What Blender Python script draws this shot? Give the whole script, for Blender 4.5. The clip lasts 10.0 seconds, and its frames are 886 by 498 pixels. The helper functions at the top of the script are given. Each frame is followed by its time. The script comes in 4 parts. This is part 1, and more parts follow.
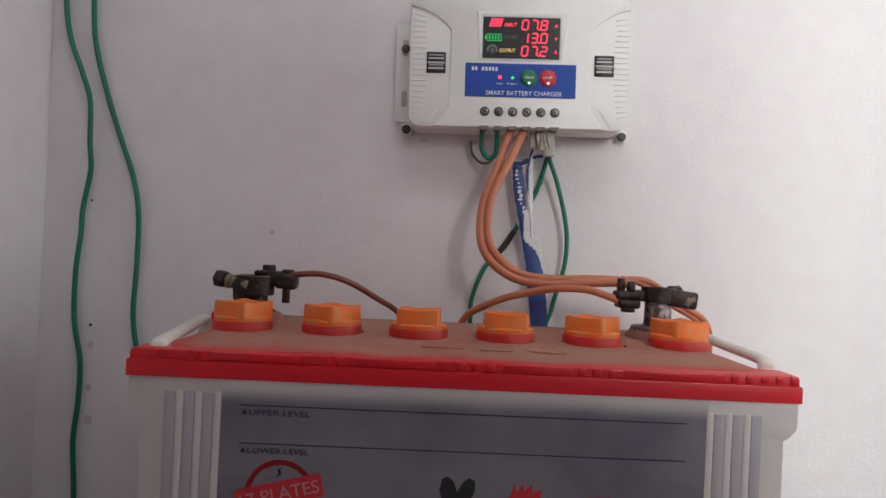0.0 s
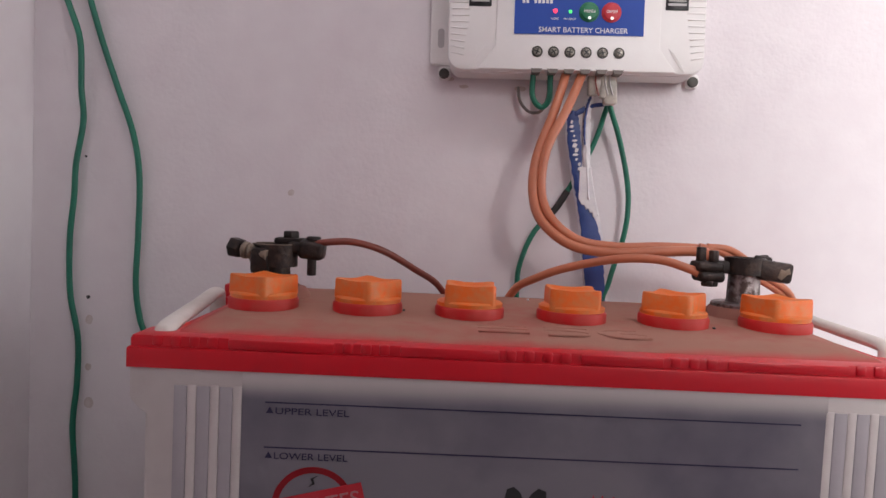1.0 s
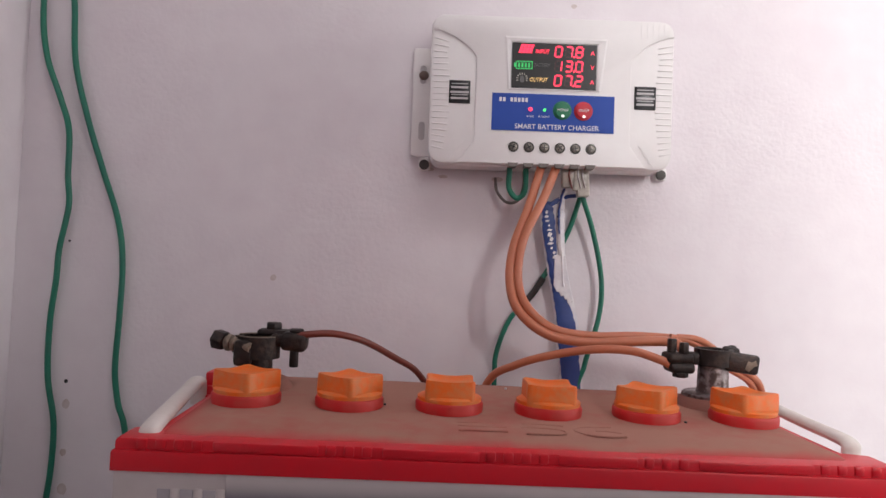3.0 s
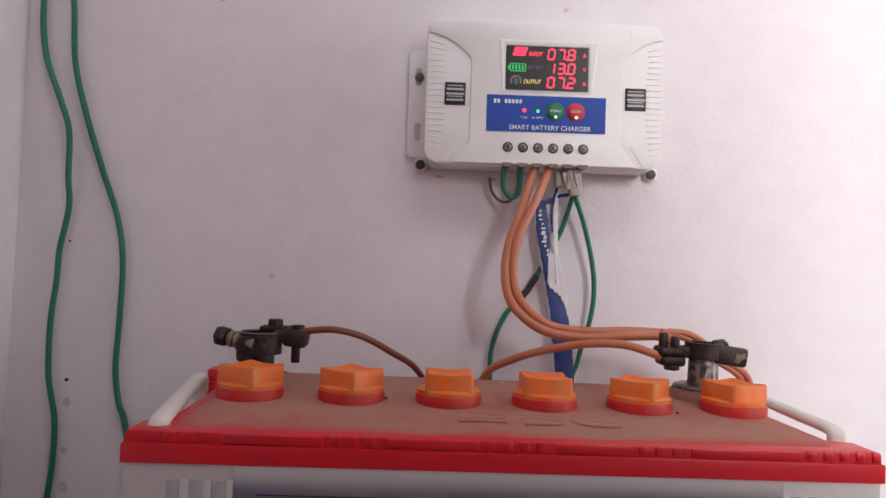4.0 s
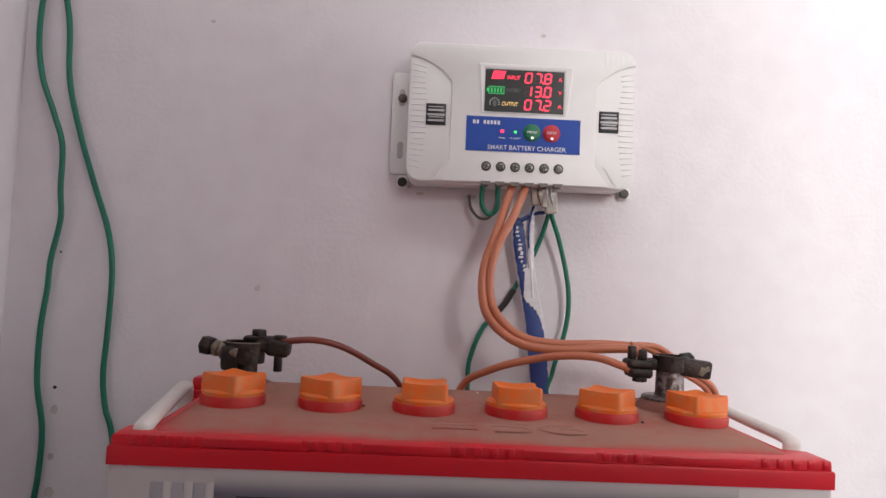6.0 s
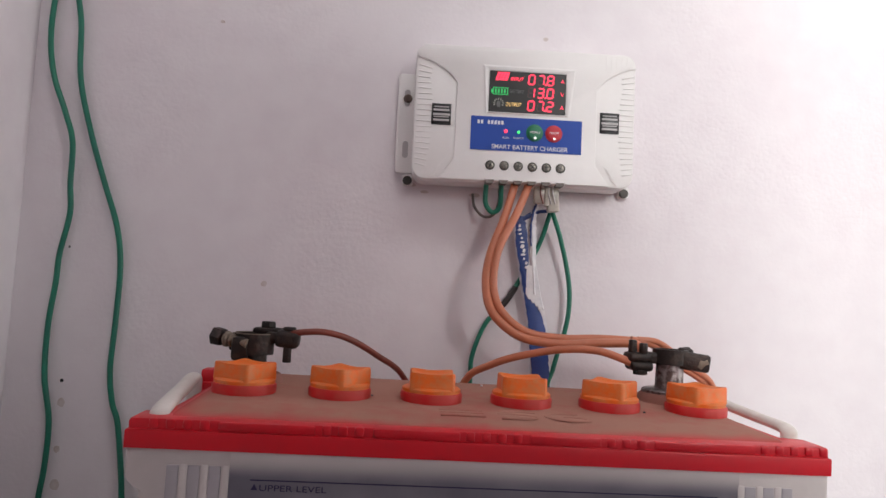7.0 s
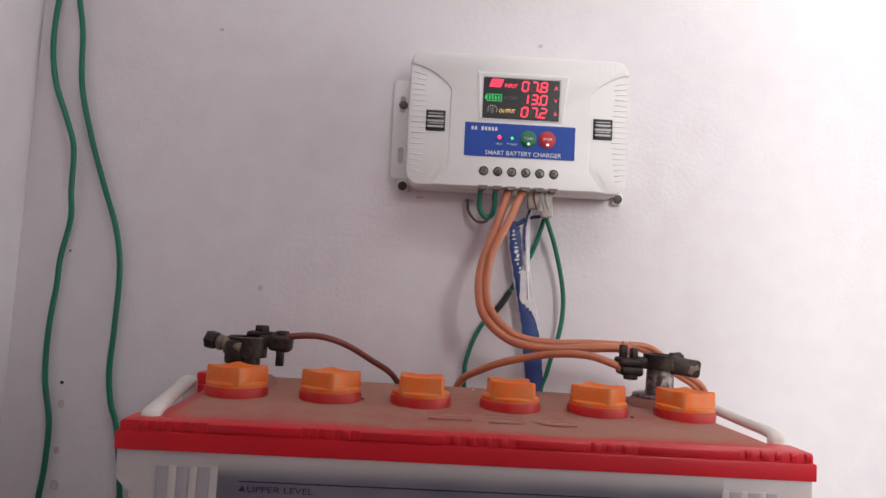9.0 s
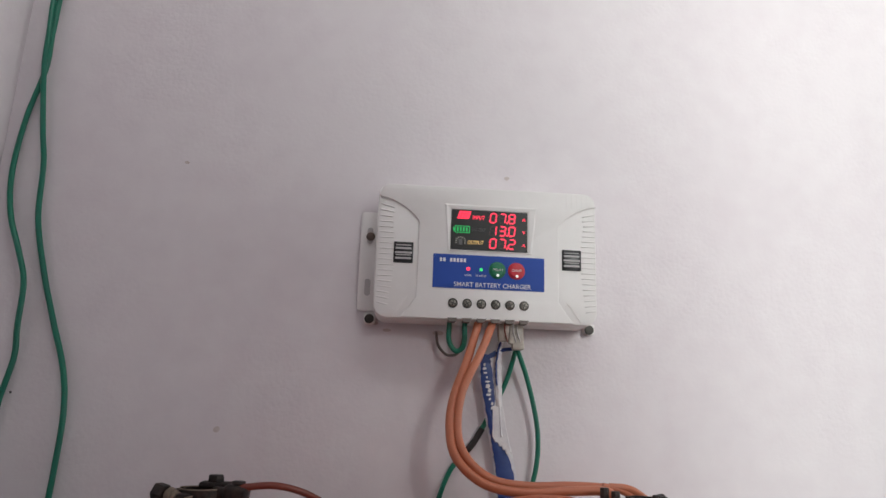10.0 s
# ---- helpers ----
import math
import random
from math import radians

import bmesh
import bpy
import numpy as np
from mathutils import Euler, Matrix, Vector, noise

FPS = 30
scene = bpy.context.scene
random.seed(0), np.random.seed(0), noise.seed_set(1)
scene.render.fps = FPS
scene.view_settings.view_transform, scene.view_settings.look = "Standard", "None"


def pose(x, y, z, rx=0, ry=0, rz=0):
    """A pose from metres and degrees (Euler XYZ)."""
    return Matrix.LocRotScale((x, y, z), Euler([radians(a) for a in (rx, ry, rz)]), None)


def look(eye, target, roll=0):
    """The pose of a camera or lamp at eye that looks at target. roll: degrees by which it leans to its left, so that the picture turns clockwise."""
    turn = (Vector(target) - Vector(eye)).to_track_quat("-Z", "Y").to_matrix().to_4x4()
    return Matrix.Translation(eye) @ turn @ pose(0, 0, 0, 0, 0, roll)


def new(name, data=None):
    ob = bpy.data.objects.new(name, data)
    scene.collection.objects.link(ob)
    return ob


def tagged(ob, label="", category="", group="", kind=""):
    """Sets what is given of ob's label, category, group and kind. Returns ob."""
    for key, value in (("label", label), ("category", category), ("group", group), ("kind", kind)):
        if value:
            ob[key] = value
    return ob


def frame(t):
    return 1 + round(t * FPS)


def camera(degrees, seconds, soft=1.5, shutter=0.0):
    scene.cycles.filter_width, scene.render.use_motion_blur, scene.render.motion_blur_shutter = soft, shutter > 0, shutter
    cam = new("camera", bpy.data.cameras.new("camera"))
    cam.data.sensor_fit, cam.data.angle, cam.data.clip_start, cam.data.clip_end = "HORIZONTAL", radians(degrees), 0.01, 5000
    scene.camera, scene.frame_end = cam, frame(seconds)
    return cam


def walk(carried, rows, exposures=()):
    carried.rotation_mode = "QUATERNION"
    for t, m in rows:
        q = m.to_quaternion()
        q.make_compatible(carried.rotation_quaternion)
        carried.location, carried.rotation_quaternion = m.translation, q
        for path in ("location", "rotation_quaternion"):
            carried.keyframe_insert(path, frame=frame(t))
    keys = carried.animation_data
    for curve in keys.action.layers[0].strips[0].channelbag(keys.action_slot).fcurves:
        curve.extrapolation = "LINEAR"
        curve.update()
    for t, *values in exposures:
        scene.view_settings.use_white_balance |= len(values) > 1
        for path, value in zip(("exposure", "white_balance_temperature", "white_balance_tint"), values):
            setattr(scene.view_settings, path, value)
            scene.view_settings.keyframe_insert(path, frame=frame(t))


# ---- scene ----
cam = camera(64.03, 10.0)
PATH = [
    (0, (-0.0088, -0.6481, 0.2814), (-0.0303, 0.3517, 0.2868), 2.64),
    (0.5, (-0.0352, -0.6015, 0.2808), (-0.0578, 0.3945, 0.1943), 3.53),
    (1, (-0.0411, -0.5712, 0.2842), (-0.0663, 0.4270, 0.2300), 2.63),
    (1.5, (-0.0442, -0.5606, 0.2927), (-0.0398, 0.4386, 0.2519), 2.77),
    (2, (-0.0364, -0.5677, 0.2997), (0.0538, 0.4236, 0.2032), 3.10),
    (2.5, (-0.0501, -0.5796, 0.3084), (-0.0280, 0.4201, 0.3181), 2.32),
    (2.7, (-0.0440, -0.5830, 0.3110), (-0.0435, 0.4167, 0.3335), 3.00),
    (3.8, (-0.0537, -0.5929, 0.3111), (-0.0193, 0.4064, 0.3279), 2.36),
    (4, (-0.0527, -0.5971, 0.3069), (-0.0288, 0.4023, 0.3330), 2.62),
    (4.5, (-0.0469, -0.5887, 0.3025), (-0.0063, 0.4105, 0.3020), 2.94),
    (5, (-0.0545, -0.5872, 0.3099), (-0.0341, 0.4119, 0.3477), 2.96),
    (5.5, (-0.0482, -0.5960, 0.3090), (-0.0092, 0.4028, 0.3368), 3.44),
    (6, (-0.0439, -0.6185, 0.3070), (-0.0087, 0.3797, 0.3539), 3.16),
    (6.2, (-0.0470, -0.6250, 0.3050), (-0.0150, 0.3734, 0.3520), 3.00),
    (7.3, (-0.0560, -0.6330, 0.2930), (-0.0040, 0.3635, 0.3580), 3.60),
    (7.5, (-0.0475, -0.6368, 0.2938), (-0.0008, 0.3604, 0.3521), 3.93),
    (8, (-0.0482, -0.6380, 0.2890), (-0.0006, 0.3609, 0.2966), 3.79),
    (8.5, (-0.0481, -0.6360, 0.2882), (-0.0059, 0.3626, 0.3205), 3.50),
    (9, (-0.0416, -0.6358, 0.2960), (-0.0089, 0.3615, 0.3623), 3.66),
    (9.5, (-0.0486, -0.6296, 0.3091), (0.0147, 0.3673, 0.3558), 3.84),
    (9.6, (-0.0400, -0.6300, 0.3120), (-0.0146, 0.3647, 0.4119), 3.55),
    (9.7, (-0.0411, -0.6280, 0.3170), (-0.0310, 0.3568, 0.4901), 2.78),
    (9.8, (-0.0420, -0.6260, 0.3180), (-0.0271, 0.3465, 0.5506), 2.53),
    (9.9, (-0.0380, -0.6230, 0.3150), (-0.0181, 0.3433, 0.5715), 3.23),
    (10, (-0.0450, -0.6210, 0.3100), (0.0265, 0.3487, 0.5436), 2.80),
]
walk(cam, [(t, look(eye, target, roll)) for t, eye, target, roll in PATH],
     exposures=[(0.0, -0.24, 6350, -1), (0.4, 0.08, 6470, 6), (1.2, 0.04, 6500, 9), (2.7, 0.02, 6500, 9), (5.0, -0.03, 6480, 7), (8.3, 0.0, 6430, 4), (9.5, -0.03, 6430, 4), (9.8, -0.37, 6330, 0), (10.0, -0.37, 6330, 0)])

# ---- light: lamps added in unseen openings: a splayed slot and a high fill behind the camera, a fill in the side wall ----
world = bpy.data.worlds.new("sky")
scene.world = world
world.use_nodes = True
sky = world.node_tree.nodes.new("ShaderNodeTexSky")
sky.sky_type, sky.sun_disc = "NISHITA", False
sky.sun_elevation, sky.sun_rotation = radians(40), radians(160)
world.node_tree.links.new(sky.outputs[0], world.node_tree.nodes["Background"].inputs[0])
world.node_tree.nodes["Background"].inputs[1].default_value = 0.1
ROOM_X0, ROOM_X1, ROOM_Y, ROOM_Z, FLOOR = -0.393, 1.75, -0.86, 2.6, -0.024
OPEN_X1, OPEN_Z0, OPEN_Z1, REVEAL = 0.95, 0.30, 1.28, 0.50
SLOT_X0, SLOT_X1, SLOT_Z0, SLOT_Z1 = 0.44, 0.56, 0.52, 0.92
HIGH_X0, HIGH_X1, HIGH_Z0, HIGH_Z1, HIGH_REVEAL = -0.20, 1.00, 1.45, 2.05, 0.12
SIDE_Y0, SIDE_Y1, SIDE_Z0, SIDE_Z1, SIDE_REVEAL = -0.78, -0.16, 0.08, 0.98, 0.12


def added_daylight(place, ahead, width, height, watts):
    """An added lamp that gives sky light from an unseen opening."""
    data = bpy.data.lights.new("added_daylight", "AREA")
    data.shape, data.size, data.size_y = "RECTANGLE", width, height
    data.energy, data.color = watts, (1.0, 0.965, 0.95)
    ob = new("added_daylight", data)
    ob.matrix_world = look(place, [p + d for p, d in zip(place, ahead)])


added_daylight(((SLOT_X0 + SLOT_X1) / 2, ROOM_Y - REVEAL + 0.01, (SLOT_Z0 + SLOT_Z1) / 2), (0, 1, 0), SLOT_X1 - SLOT_X0, SLOT_Z1 - SLOT_Z0, 16.6)
# high lamp is added only as an even fill over the wall
added_daylight(((HIGH_X0 + HIGH_X1) / 2, ROOM_Y - HIGH_REVEAL + 0.01, (HIGH_Z0 + HIGH_Z1) / 2), (0, 1, 0), HIGH_X1 - HIGH_X0, HIGH_Z1 - HIGH_Z0, 15.4)
# side lamp is added to brighten the side wall and the right
added_daylight((ROOM_X1 + SIDE_REVEAL - 0.01, (SIDE_Y0 + SIDE_Y1) / 2, (SIDE_Z0 + SIDE_Z1) / 2), (-1, 0, 0), SIDE_Y1 - SIDE_Y0, SIDE_Z1 - SIDE_Z0, 9.5)


# ---- materials ----
def mat(name, color, rough=0.5, metal=0.0, other=None, big=6.0, fine=120.0, amount=0.5, bump=0.0, bump_scale=300.0, spread=(0.42, 0.62), glow=None, coat=0.0, sub=0.0):
    """A surface with two scales of variation between color and other, and a fine relief."""
    m = bpy.data.materials.new(name)
    m.use_nodes = True
    nt = m.node_tree
    b = nt.nodes["Principled BSDF"]
    b.inputs["Roughness"].default_value, b.inputs["Metallic"].default_value = rough, metal
    b.inputs["Coat Weight"].default_value = coat
    if sub:
        b.inputs["Subsurface Weight"].default_value = sub
        b.inputs["Subsurface Radius"].default_value = (0.01, 0.01, 0.01)
    co = nt.nodes.new("ShaderNodeTexCoord")
    if other is not None:
        n1, n2 = nt.nodes.new("ShaderNodeTexNoise"), nt.nodes.new("ShaderNodeTexNoise")
        n1.inputs["Scale"].default_value, n2.inputs["Scale"].default_value = big, fine
        n1.inputs["Detail"].default_value = n2.inputs["Detail"].default_value = 6
        mx = nt.nodes.new("ShaderNodeMath")
        mx.operation = "MULTIPLY_ADD"
        mx.inputs[1].default_value = 0.35
        half = nt.nodes.new("ShaderNodeMath")
        half.operation = "MULTIPLY"
        half.inputs[1].default_value = 0.65
        ramp = nt.nodes.new("ShaderNodeMapRange")
        ramp.inputs[1].default_value, ramp.inputs[2].default_value = spread
        ramp.inputs[3].default_value, ramp.inputs[4].default_value = 0.0, amount
        mix = nt.nodes.new("ShaderNodeMix")
        mix.data_type = "RGBA"
        mix.inputs[6].default_value, mix.inputs[7].default_value = (*color, 1), (*other, 1)
        for n in (n1, n2):
            nt.links.new(co.outputs["Object"], n.inputs["Vector"])
        nt.links.new(n1.outputs[0], half.inputs[0])
        nt.links.new(n2.outputs[0], mx.inputs[0])
        nt.links.new(half.outputs[0], mx.inputs[2])
        nt.links.new(mx.outputs[0], ramp.inputs[0])
        nt.links.new(ramp.outputs[0], mix.inputs[0])
        nt.links.new(mix.outputs[2], b.inputs["Base Color"])
    else:
        b.inputs["Base Color"].default_value = (*color, 1)
    if bump:
        nb = nt.nodes.new("ShaderNodeTexNoise")
        nb.inputs["Scale"].default_value, nb.inputs["Detail"].default_value = bump_scale, 4
        bp = nt.nodes.new("ShaderNodeBump")
        bp.inputs["Strength"].default_value, bp.inputs["Distance"].default_value = bump, 0.001
        nt.links.new(co.outputs["Object"], nb.inputs["Vector"])
        nt.links.new(nb.outputs[0], bp.inputs["Height"])
        nt.links.new(bp.outputs[0], b.inputs["Normal"])
    if glow:
        b.inputs["Emission Color"].default_value, b.inputs["Emission Strength"].default_value = (*glow[:3], 1), glow[3]
    return m


PLASTER = mat("painted_plaster", (0.78, 0.735, 0.76), 0.75, other=(0.68, 0.612, 0.655), big=2.5, fine=40, amount=0.5, bump=0.55, bump_scale=240)
# DULL: unseen walls, kept dark to limit bounce, pinkish to tint the shade
DULL = mat("unseen_wall_grey", (0.29, 0.255, 0.275), 0.85, other=(0.24, 0.21, 0.23), bump=0.2)
CEMENT = mat("cement_floor", (0.24, 0.22, 0.215), 0.8, other=(0.18, 0.165, 0.16), big=4, bump=0.3)
SPOT = mat("wall_stain", (0.56, 0.47, 0.45), 0.85, other=(0.72, 0.68, 0.69), big=60, fine=400)
RED = mat("red_plastic", (0.62, 0.004, 0.016), 0.38, other=(0.52, 0.010, 0.022), big=18, fine=160, amount=0.6, bump=0.08, bump_scale=250)
DUSTY = mat("dusty_red_lid", (0.365, 0.175, 0.130), 0.9, other=(0.38, 0.070, 0.060), big=11, fine=90, amount=0.6, spread=(0.50, 0.70), bump=0.2, bump_scale=500)
DUST = mat("brown_dust", (0.34, 0.155, 0.118), 0.9, other=(0.29, 0.12, 0.10), big=40, fine=200, bump=0.2, bump_scale=500)
ORANGE = mat("orange_plastic", (0.82, 0.155, 0.012), 0.5, other=(0.68, 0.24, 0.075), big=70, fine=300, amount=0.85, bump=0.1)
CAPRED = mat("cap_base_red", (0.56, 0.008, 0.010), 0.55, other=(0.44, 0.075, 0.055), big=40, bump=0.1)
MILKY = mat("milky_plastic", (0.62, 0.565, 0.55), 0.42, other=(0.53, 0.475, 0.465), big=12, fine=90, bump=0.05, sub=0.15)
PANEL = mat("see_through_front", (0.215, 0.20, 0.232), 0.35, other=(0.13, 0.122, 0.158), big=11, fine=30, amount=0.9, bump=0.04)
RIBGREY = mat("groove_shade", (0.40, 0.37, 0.395), 0.4, other=(0.34, 0.315, 0.34), big=20)
NAVY = mat("navy_print", (0.02, 0.016, 0.06), 0.5, other=(0.05, 0.045, 0.10), big=60, fine=300)
PRINT_RED = mat("red_print", (0.55, 0.02, 0.035), 0.5, other=(0.48, 0.05, 0.06), big=50)
PRINT_BLACK = mat("black_print", (0.02, 0.02, 0.022), 0.5)
PRINT_PALE = mat("pale_print", (0.46, 0.24, 0.25), 0.5, other=(0.50, 0.10, 0.12), big=120, fine=500)
HANDLE = mat("white_handle", (0.70, 0.66, 0.62), 0.5, other=(0.58, 0.53, 0.49), big=30, fine=200)
LEAD = mat("lead_post", (0.30, 0.26, 0.26), 0.45, 0.8, other=(0.09, 0.06, 0.055), big=90, fine=350, amount=0.95, spread=(0.44, 0.54), bump=0.4, bump_scale=400)
IRON = mat("oxidised_clamp", (0.026, 0.020, 0.019), 0.5, 0.5, other=(0.070, 0.046, 0.038), big=70, fine=300, amount=0.7, bump=0.6, bump_scale=350, spread=(0.5, 0.62))
CRUST = mat("corroded_bolt", (0.25, 0.20, 0.155), 0.7, 0.3, other=(0.09, 0.07, 0.06), big=160, fine=500, bump=0.6)
COPPER = mat("orange_cable", (0.52, 0.17, 0.088), 0.40, other=(0.42, 0.13, 0.07), big=30, fine=200, coat=0.15)
BROWN = mat("brown_cable", (0.19, 0.036, 0.022), 0.42, other=(0.13, 0.03, 0.024), big=30, fine=200)
GREEN = mat("green_wire", (0.012, 0.17, 0.105), 0.4, other=(0.015, 0.11, 0.085), big=20, fine=100)
TAPE = mat("black_tape", (0.02, 0.017, 0.017), 0.45, bump=0.3)
WHITE = mat("white_casing", (0.84, 0.82, 0.81), 0.45, other=(0.79, 0.765, 0.755), big=14, fine=120, bump=0.04, bump_scale=500)
# GATE: shade under the charger put into a dark colour
GATE = mat("wire_entry_shade", (0.20, 0.175, 0.16), 0.6, other=(0.13, 0.11, 0.10), big=200)
GREYP = mat("moulded_line", (0.50, 0.48, 0.485), 0.5)
BLACK = mat("black_plastic", (0.015, 0.015, 0.017), 0.35)
SCREEN = mat("screen_black", (0.012, 0.011, 0.012), 0.45)
BLUE = mat("blue_label", (0.010, 0.062, 0.37), 0.6, other=(0.013, 0.070, 0.40), big=40)
INK = mat("white_print", (0.78, 0.78, 0.82), 0.5)
SCREW = mat("dull_screw", (0.34, 0.32, 0.28), 0.4, 0.85, other=(0.10, 0.09, 0.08), big=260, fine=700, amount=0.9)
HOLE = mat("screw_well", (0.06, 0.055, 0.05), 0.5, 0.4)
RUST = mat("rusty_screw", (0.22, 0.165, 0.14), 0.5, 0.6, other=(0.11, 0.08, 0.07), big=300)
LIT_RED = mat("lit_red", (0.2, 0.0, 0.01), 0.4, glow=(1.0, 0.03, 0.08, 2.2))
DIM_RED = mat("unlit_segment", (0.05, 0.012, 0.016), 0.4)
LIT_GREEN = mat("lit_green", (0.0, 0.1, 0.02), 0.4, glow=(0.08, 1.0, 0.25, 0.55))
LIT_AMBER = mat("lit_amber", (0.1, 0.05, 0.0), 0.4, glow=(1.0, 0.62, 0.22, 1.2))
LIT_PALE = mat("lit_pale", (0.1, 0.1, 0.1), 0.4, glow=(1.0, 0.9, 0.78, 0.35))
GLINT_WHITE = mat("glint_white", (0.6, 0.6, 0.6), 0.3, glow=(1.0, 0.97, 0.95, 0.9))
GREY_INK = mat("unlit_letters", (0.11, 0.105, 0.11), 0.4)
LED_RED = mat("red_diode", (0.5, 0.02, 0.05), 0.3, glow=(1.0, 0.045, 0.10, 1.9))
LED_GREEN = mat("green_diode", (0.02, 0.4, 0.05), 0.3, glow=(0.10, 1.0, 0.20, 1.3))
BTN_GREEN = mat("green_button", (0.012, 0.20, 0.09), 0.45, other=(0.02, 0.16, 0.08))
BTN_RED = mat("red_button", (0.58, 0.025, 0.04), 0.45, other=(0.50, 0.03, 0.05))
WRAP_BLUE = mat("blue_wrap", (0.03, 0.065, 0.24), 0.45, other=(0.02, 0.035, 0.14), big=30, fine=150, bump=0.2, bump_scale=200)
WRAP_WHITE = mat("torn_white_wrap", (0.80, 0.78, 0.79), 0.5, other=(0.55, 0.53, 0.60), big=60, fine=250, bump=0.3)
CLEAR = mat("clear_plastic_block", (0.56, 0.53, 0.47), 0.35, other=(0.36, 0.33, 0.29), big=140, fine=400, amount=0.9, sub=0.2)


def patchy(m, scale, low, high):
    """Lets a surface's relief come and go in broad patches."""
    nt = m.node_tree
    n, r = nt.nodes.new("ShaderNodeTexNoise"), nt.nodes.new("ShaderNodeMapRange")
    n.inputs["Scale"].default_value, n.inputs["Detail"].default_value = scale, 3
    r.inputs[1].default_value, r.inputs[2].default_value = 0.42, 0.62
    r.inputs[3].default_value, r.inputs[4].default_value = low, high
    co = [k for k in nt.nodes if k.type == "TEX_COORD"][0]
    nt.links.new(co.outputs["Object"], n.inputs["Vector"])
    nt.links.new(n.outputs[0], r.inputs[0])
    nt.links.new(r.outputs[0], [k for k in nt.nodes if k.type == "BUMP"][0].inputs["Strength"])


patchy(PLASTER, 6.0, 0.06, 0.55)


def soft_band(nt, socket, lo, hi, soft):
    """1 between lo and hi, falling off smoothly over soft at both ends."""
    out = []
    for a, c in ((lo, lo + soft), (hi, hi - soft)):
        r = nt.nodes.new("ShaderNodeMapRange")
        r.interpolation_type = "SMOOTHSTEP"
        r.inputs[1].default_value, r.inputs[2].default_value = a, c
        nt.links.new(socket, r.inputs[0])
        out.append(r.outputs[0])
    m = nt.nodes.new("ShaderNodeMath")
    m.operation = "MULTIPLY"
    nt.links.new(out[0], m.inputs[0])
    nt.links.new(out[1], m.inputs[1])
    return m.outputs[0]


def over(m, colors, masks, wobble):
    """Lays a second colour over a surface where all masks (axis, lo, hi, soft) hold, with an uneven border."""
    nt = m.node_tree
    b = nt.nodes["Principled BSDF"]
    co = nt.nodes.new("ShaderNodeTexCoord")
    n = nt.nodes.new("ShaderNodeTexNoise")
    n.inputs["Scale"].default_value, n.inputs["Detail"].default_value = wobble[0], 5
    nt.links.new(co.outputs["Object"], n.inputs["Vector"])
    shift = nt.nodes.new("ShaderNodeVectorMath")
    shift.operation = "MULTIPLY_ADD"
    shift.inputs[1].default_value = (wobble[1],) * 3
    nt.links.new(n.outputs["Color"], shift.inputs[0])
    nt.links.new(co.outputs["Object"], shift.inputs[2])
    xyz = nt.nodes.new("ShaderNodeSeparateXYZ")
    nt.links.new(shift.outputs[0], xyz.inputs[0])
    mask = None
    for axis, lo, hi, soft in masks:
        k = soft_band(nt, xyz.outputs[axis], lo, hi, soft)
        if mask is not None:
            j = nt.nodes.new("ShaderNodeMath")
            j.operation = "MULTIPLY"
            nt.links.new(mask, j.inputs[0])
            nt.links.new(k, j.inputs[1])
            k = j.outputs[0]
        mask = k
    mix = nt.nodes.new("ShaderNodeMix")
    mix.data_type = "RGBA"
    mix.inputs[6].default_value = (*colors, 1)
    nt.links.new(mask, mix.inputs[0])
    old = b.inputs["Base Color"].links[0].from_socket
    nt.links.new(old, mix.inputs[7])
    nt.links.new(mix.outputs[2], b.inputs["Base Color"])


# dust lies on the middle of the lid and thins out to clean red at its front and ends
over(DUSTY, (0.52, 0.016, 0.026), ((0, 0.020, 0.47, 0.034), (1, 0.0150, 0.30, 0.017)), (20, 0.026))
over(PANEL, (0.57, 0.52, 0.51), ((0, 0.052, 0.362, 0.007), (2, -1, 0.2000, 0.012)), (8, 0.006))

# ---- mesh tools ----
def rbox(x0, x1, y0, y1, z0, z1, b=0.0, seg=2):
    bm = bmesh.new()
    bmesh.ops.create_cube(bm, size=1)
    for v in bm.verts:
        v.co = ((x0 + x1) / 2 + v.co.x * (x1 - x0), (y0 + y1) / 2 + v.co.y * (y1 - y0), (z0 + z1) / 2 + v.co.z * (z1 - z0))
    if b:
        bmesh.ops.bevel(bm, geom=bm.edges[:], offset=b, segments=seg, affect="EDGES", profile=0.5)
    return bm


def cyl(r0, r1, h, seg=24, at=(0, 0, 0), turn=(0, 0, 0), b=0.0):
    """A cone or cylinder that starts at its place and goes h along its own z."""
    bm = bmesh.new()
    bmesh.ops.create_cone(bm, cap_ends=True, segments=seg, radius1=r0, radius2=r1, depth=h)
    if b:
        ring = [e for e in bm.edges if abs(e.verts[0].co.z - e.verts[1].co.z) < 1e-6]
        bmesh.ops.bevel(bm, geom=ring, offset=b, segments=2, affect="EDGES", profile=0.5)
    bmesh.ops.transform(bm, matrix=pose(*at, *turn) @ Matrix.Translation((0, 0, h / 2)), verts=bm.verts)
    return bm


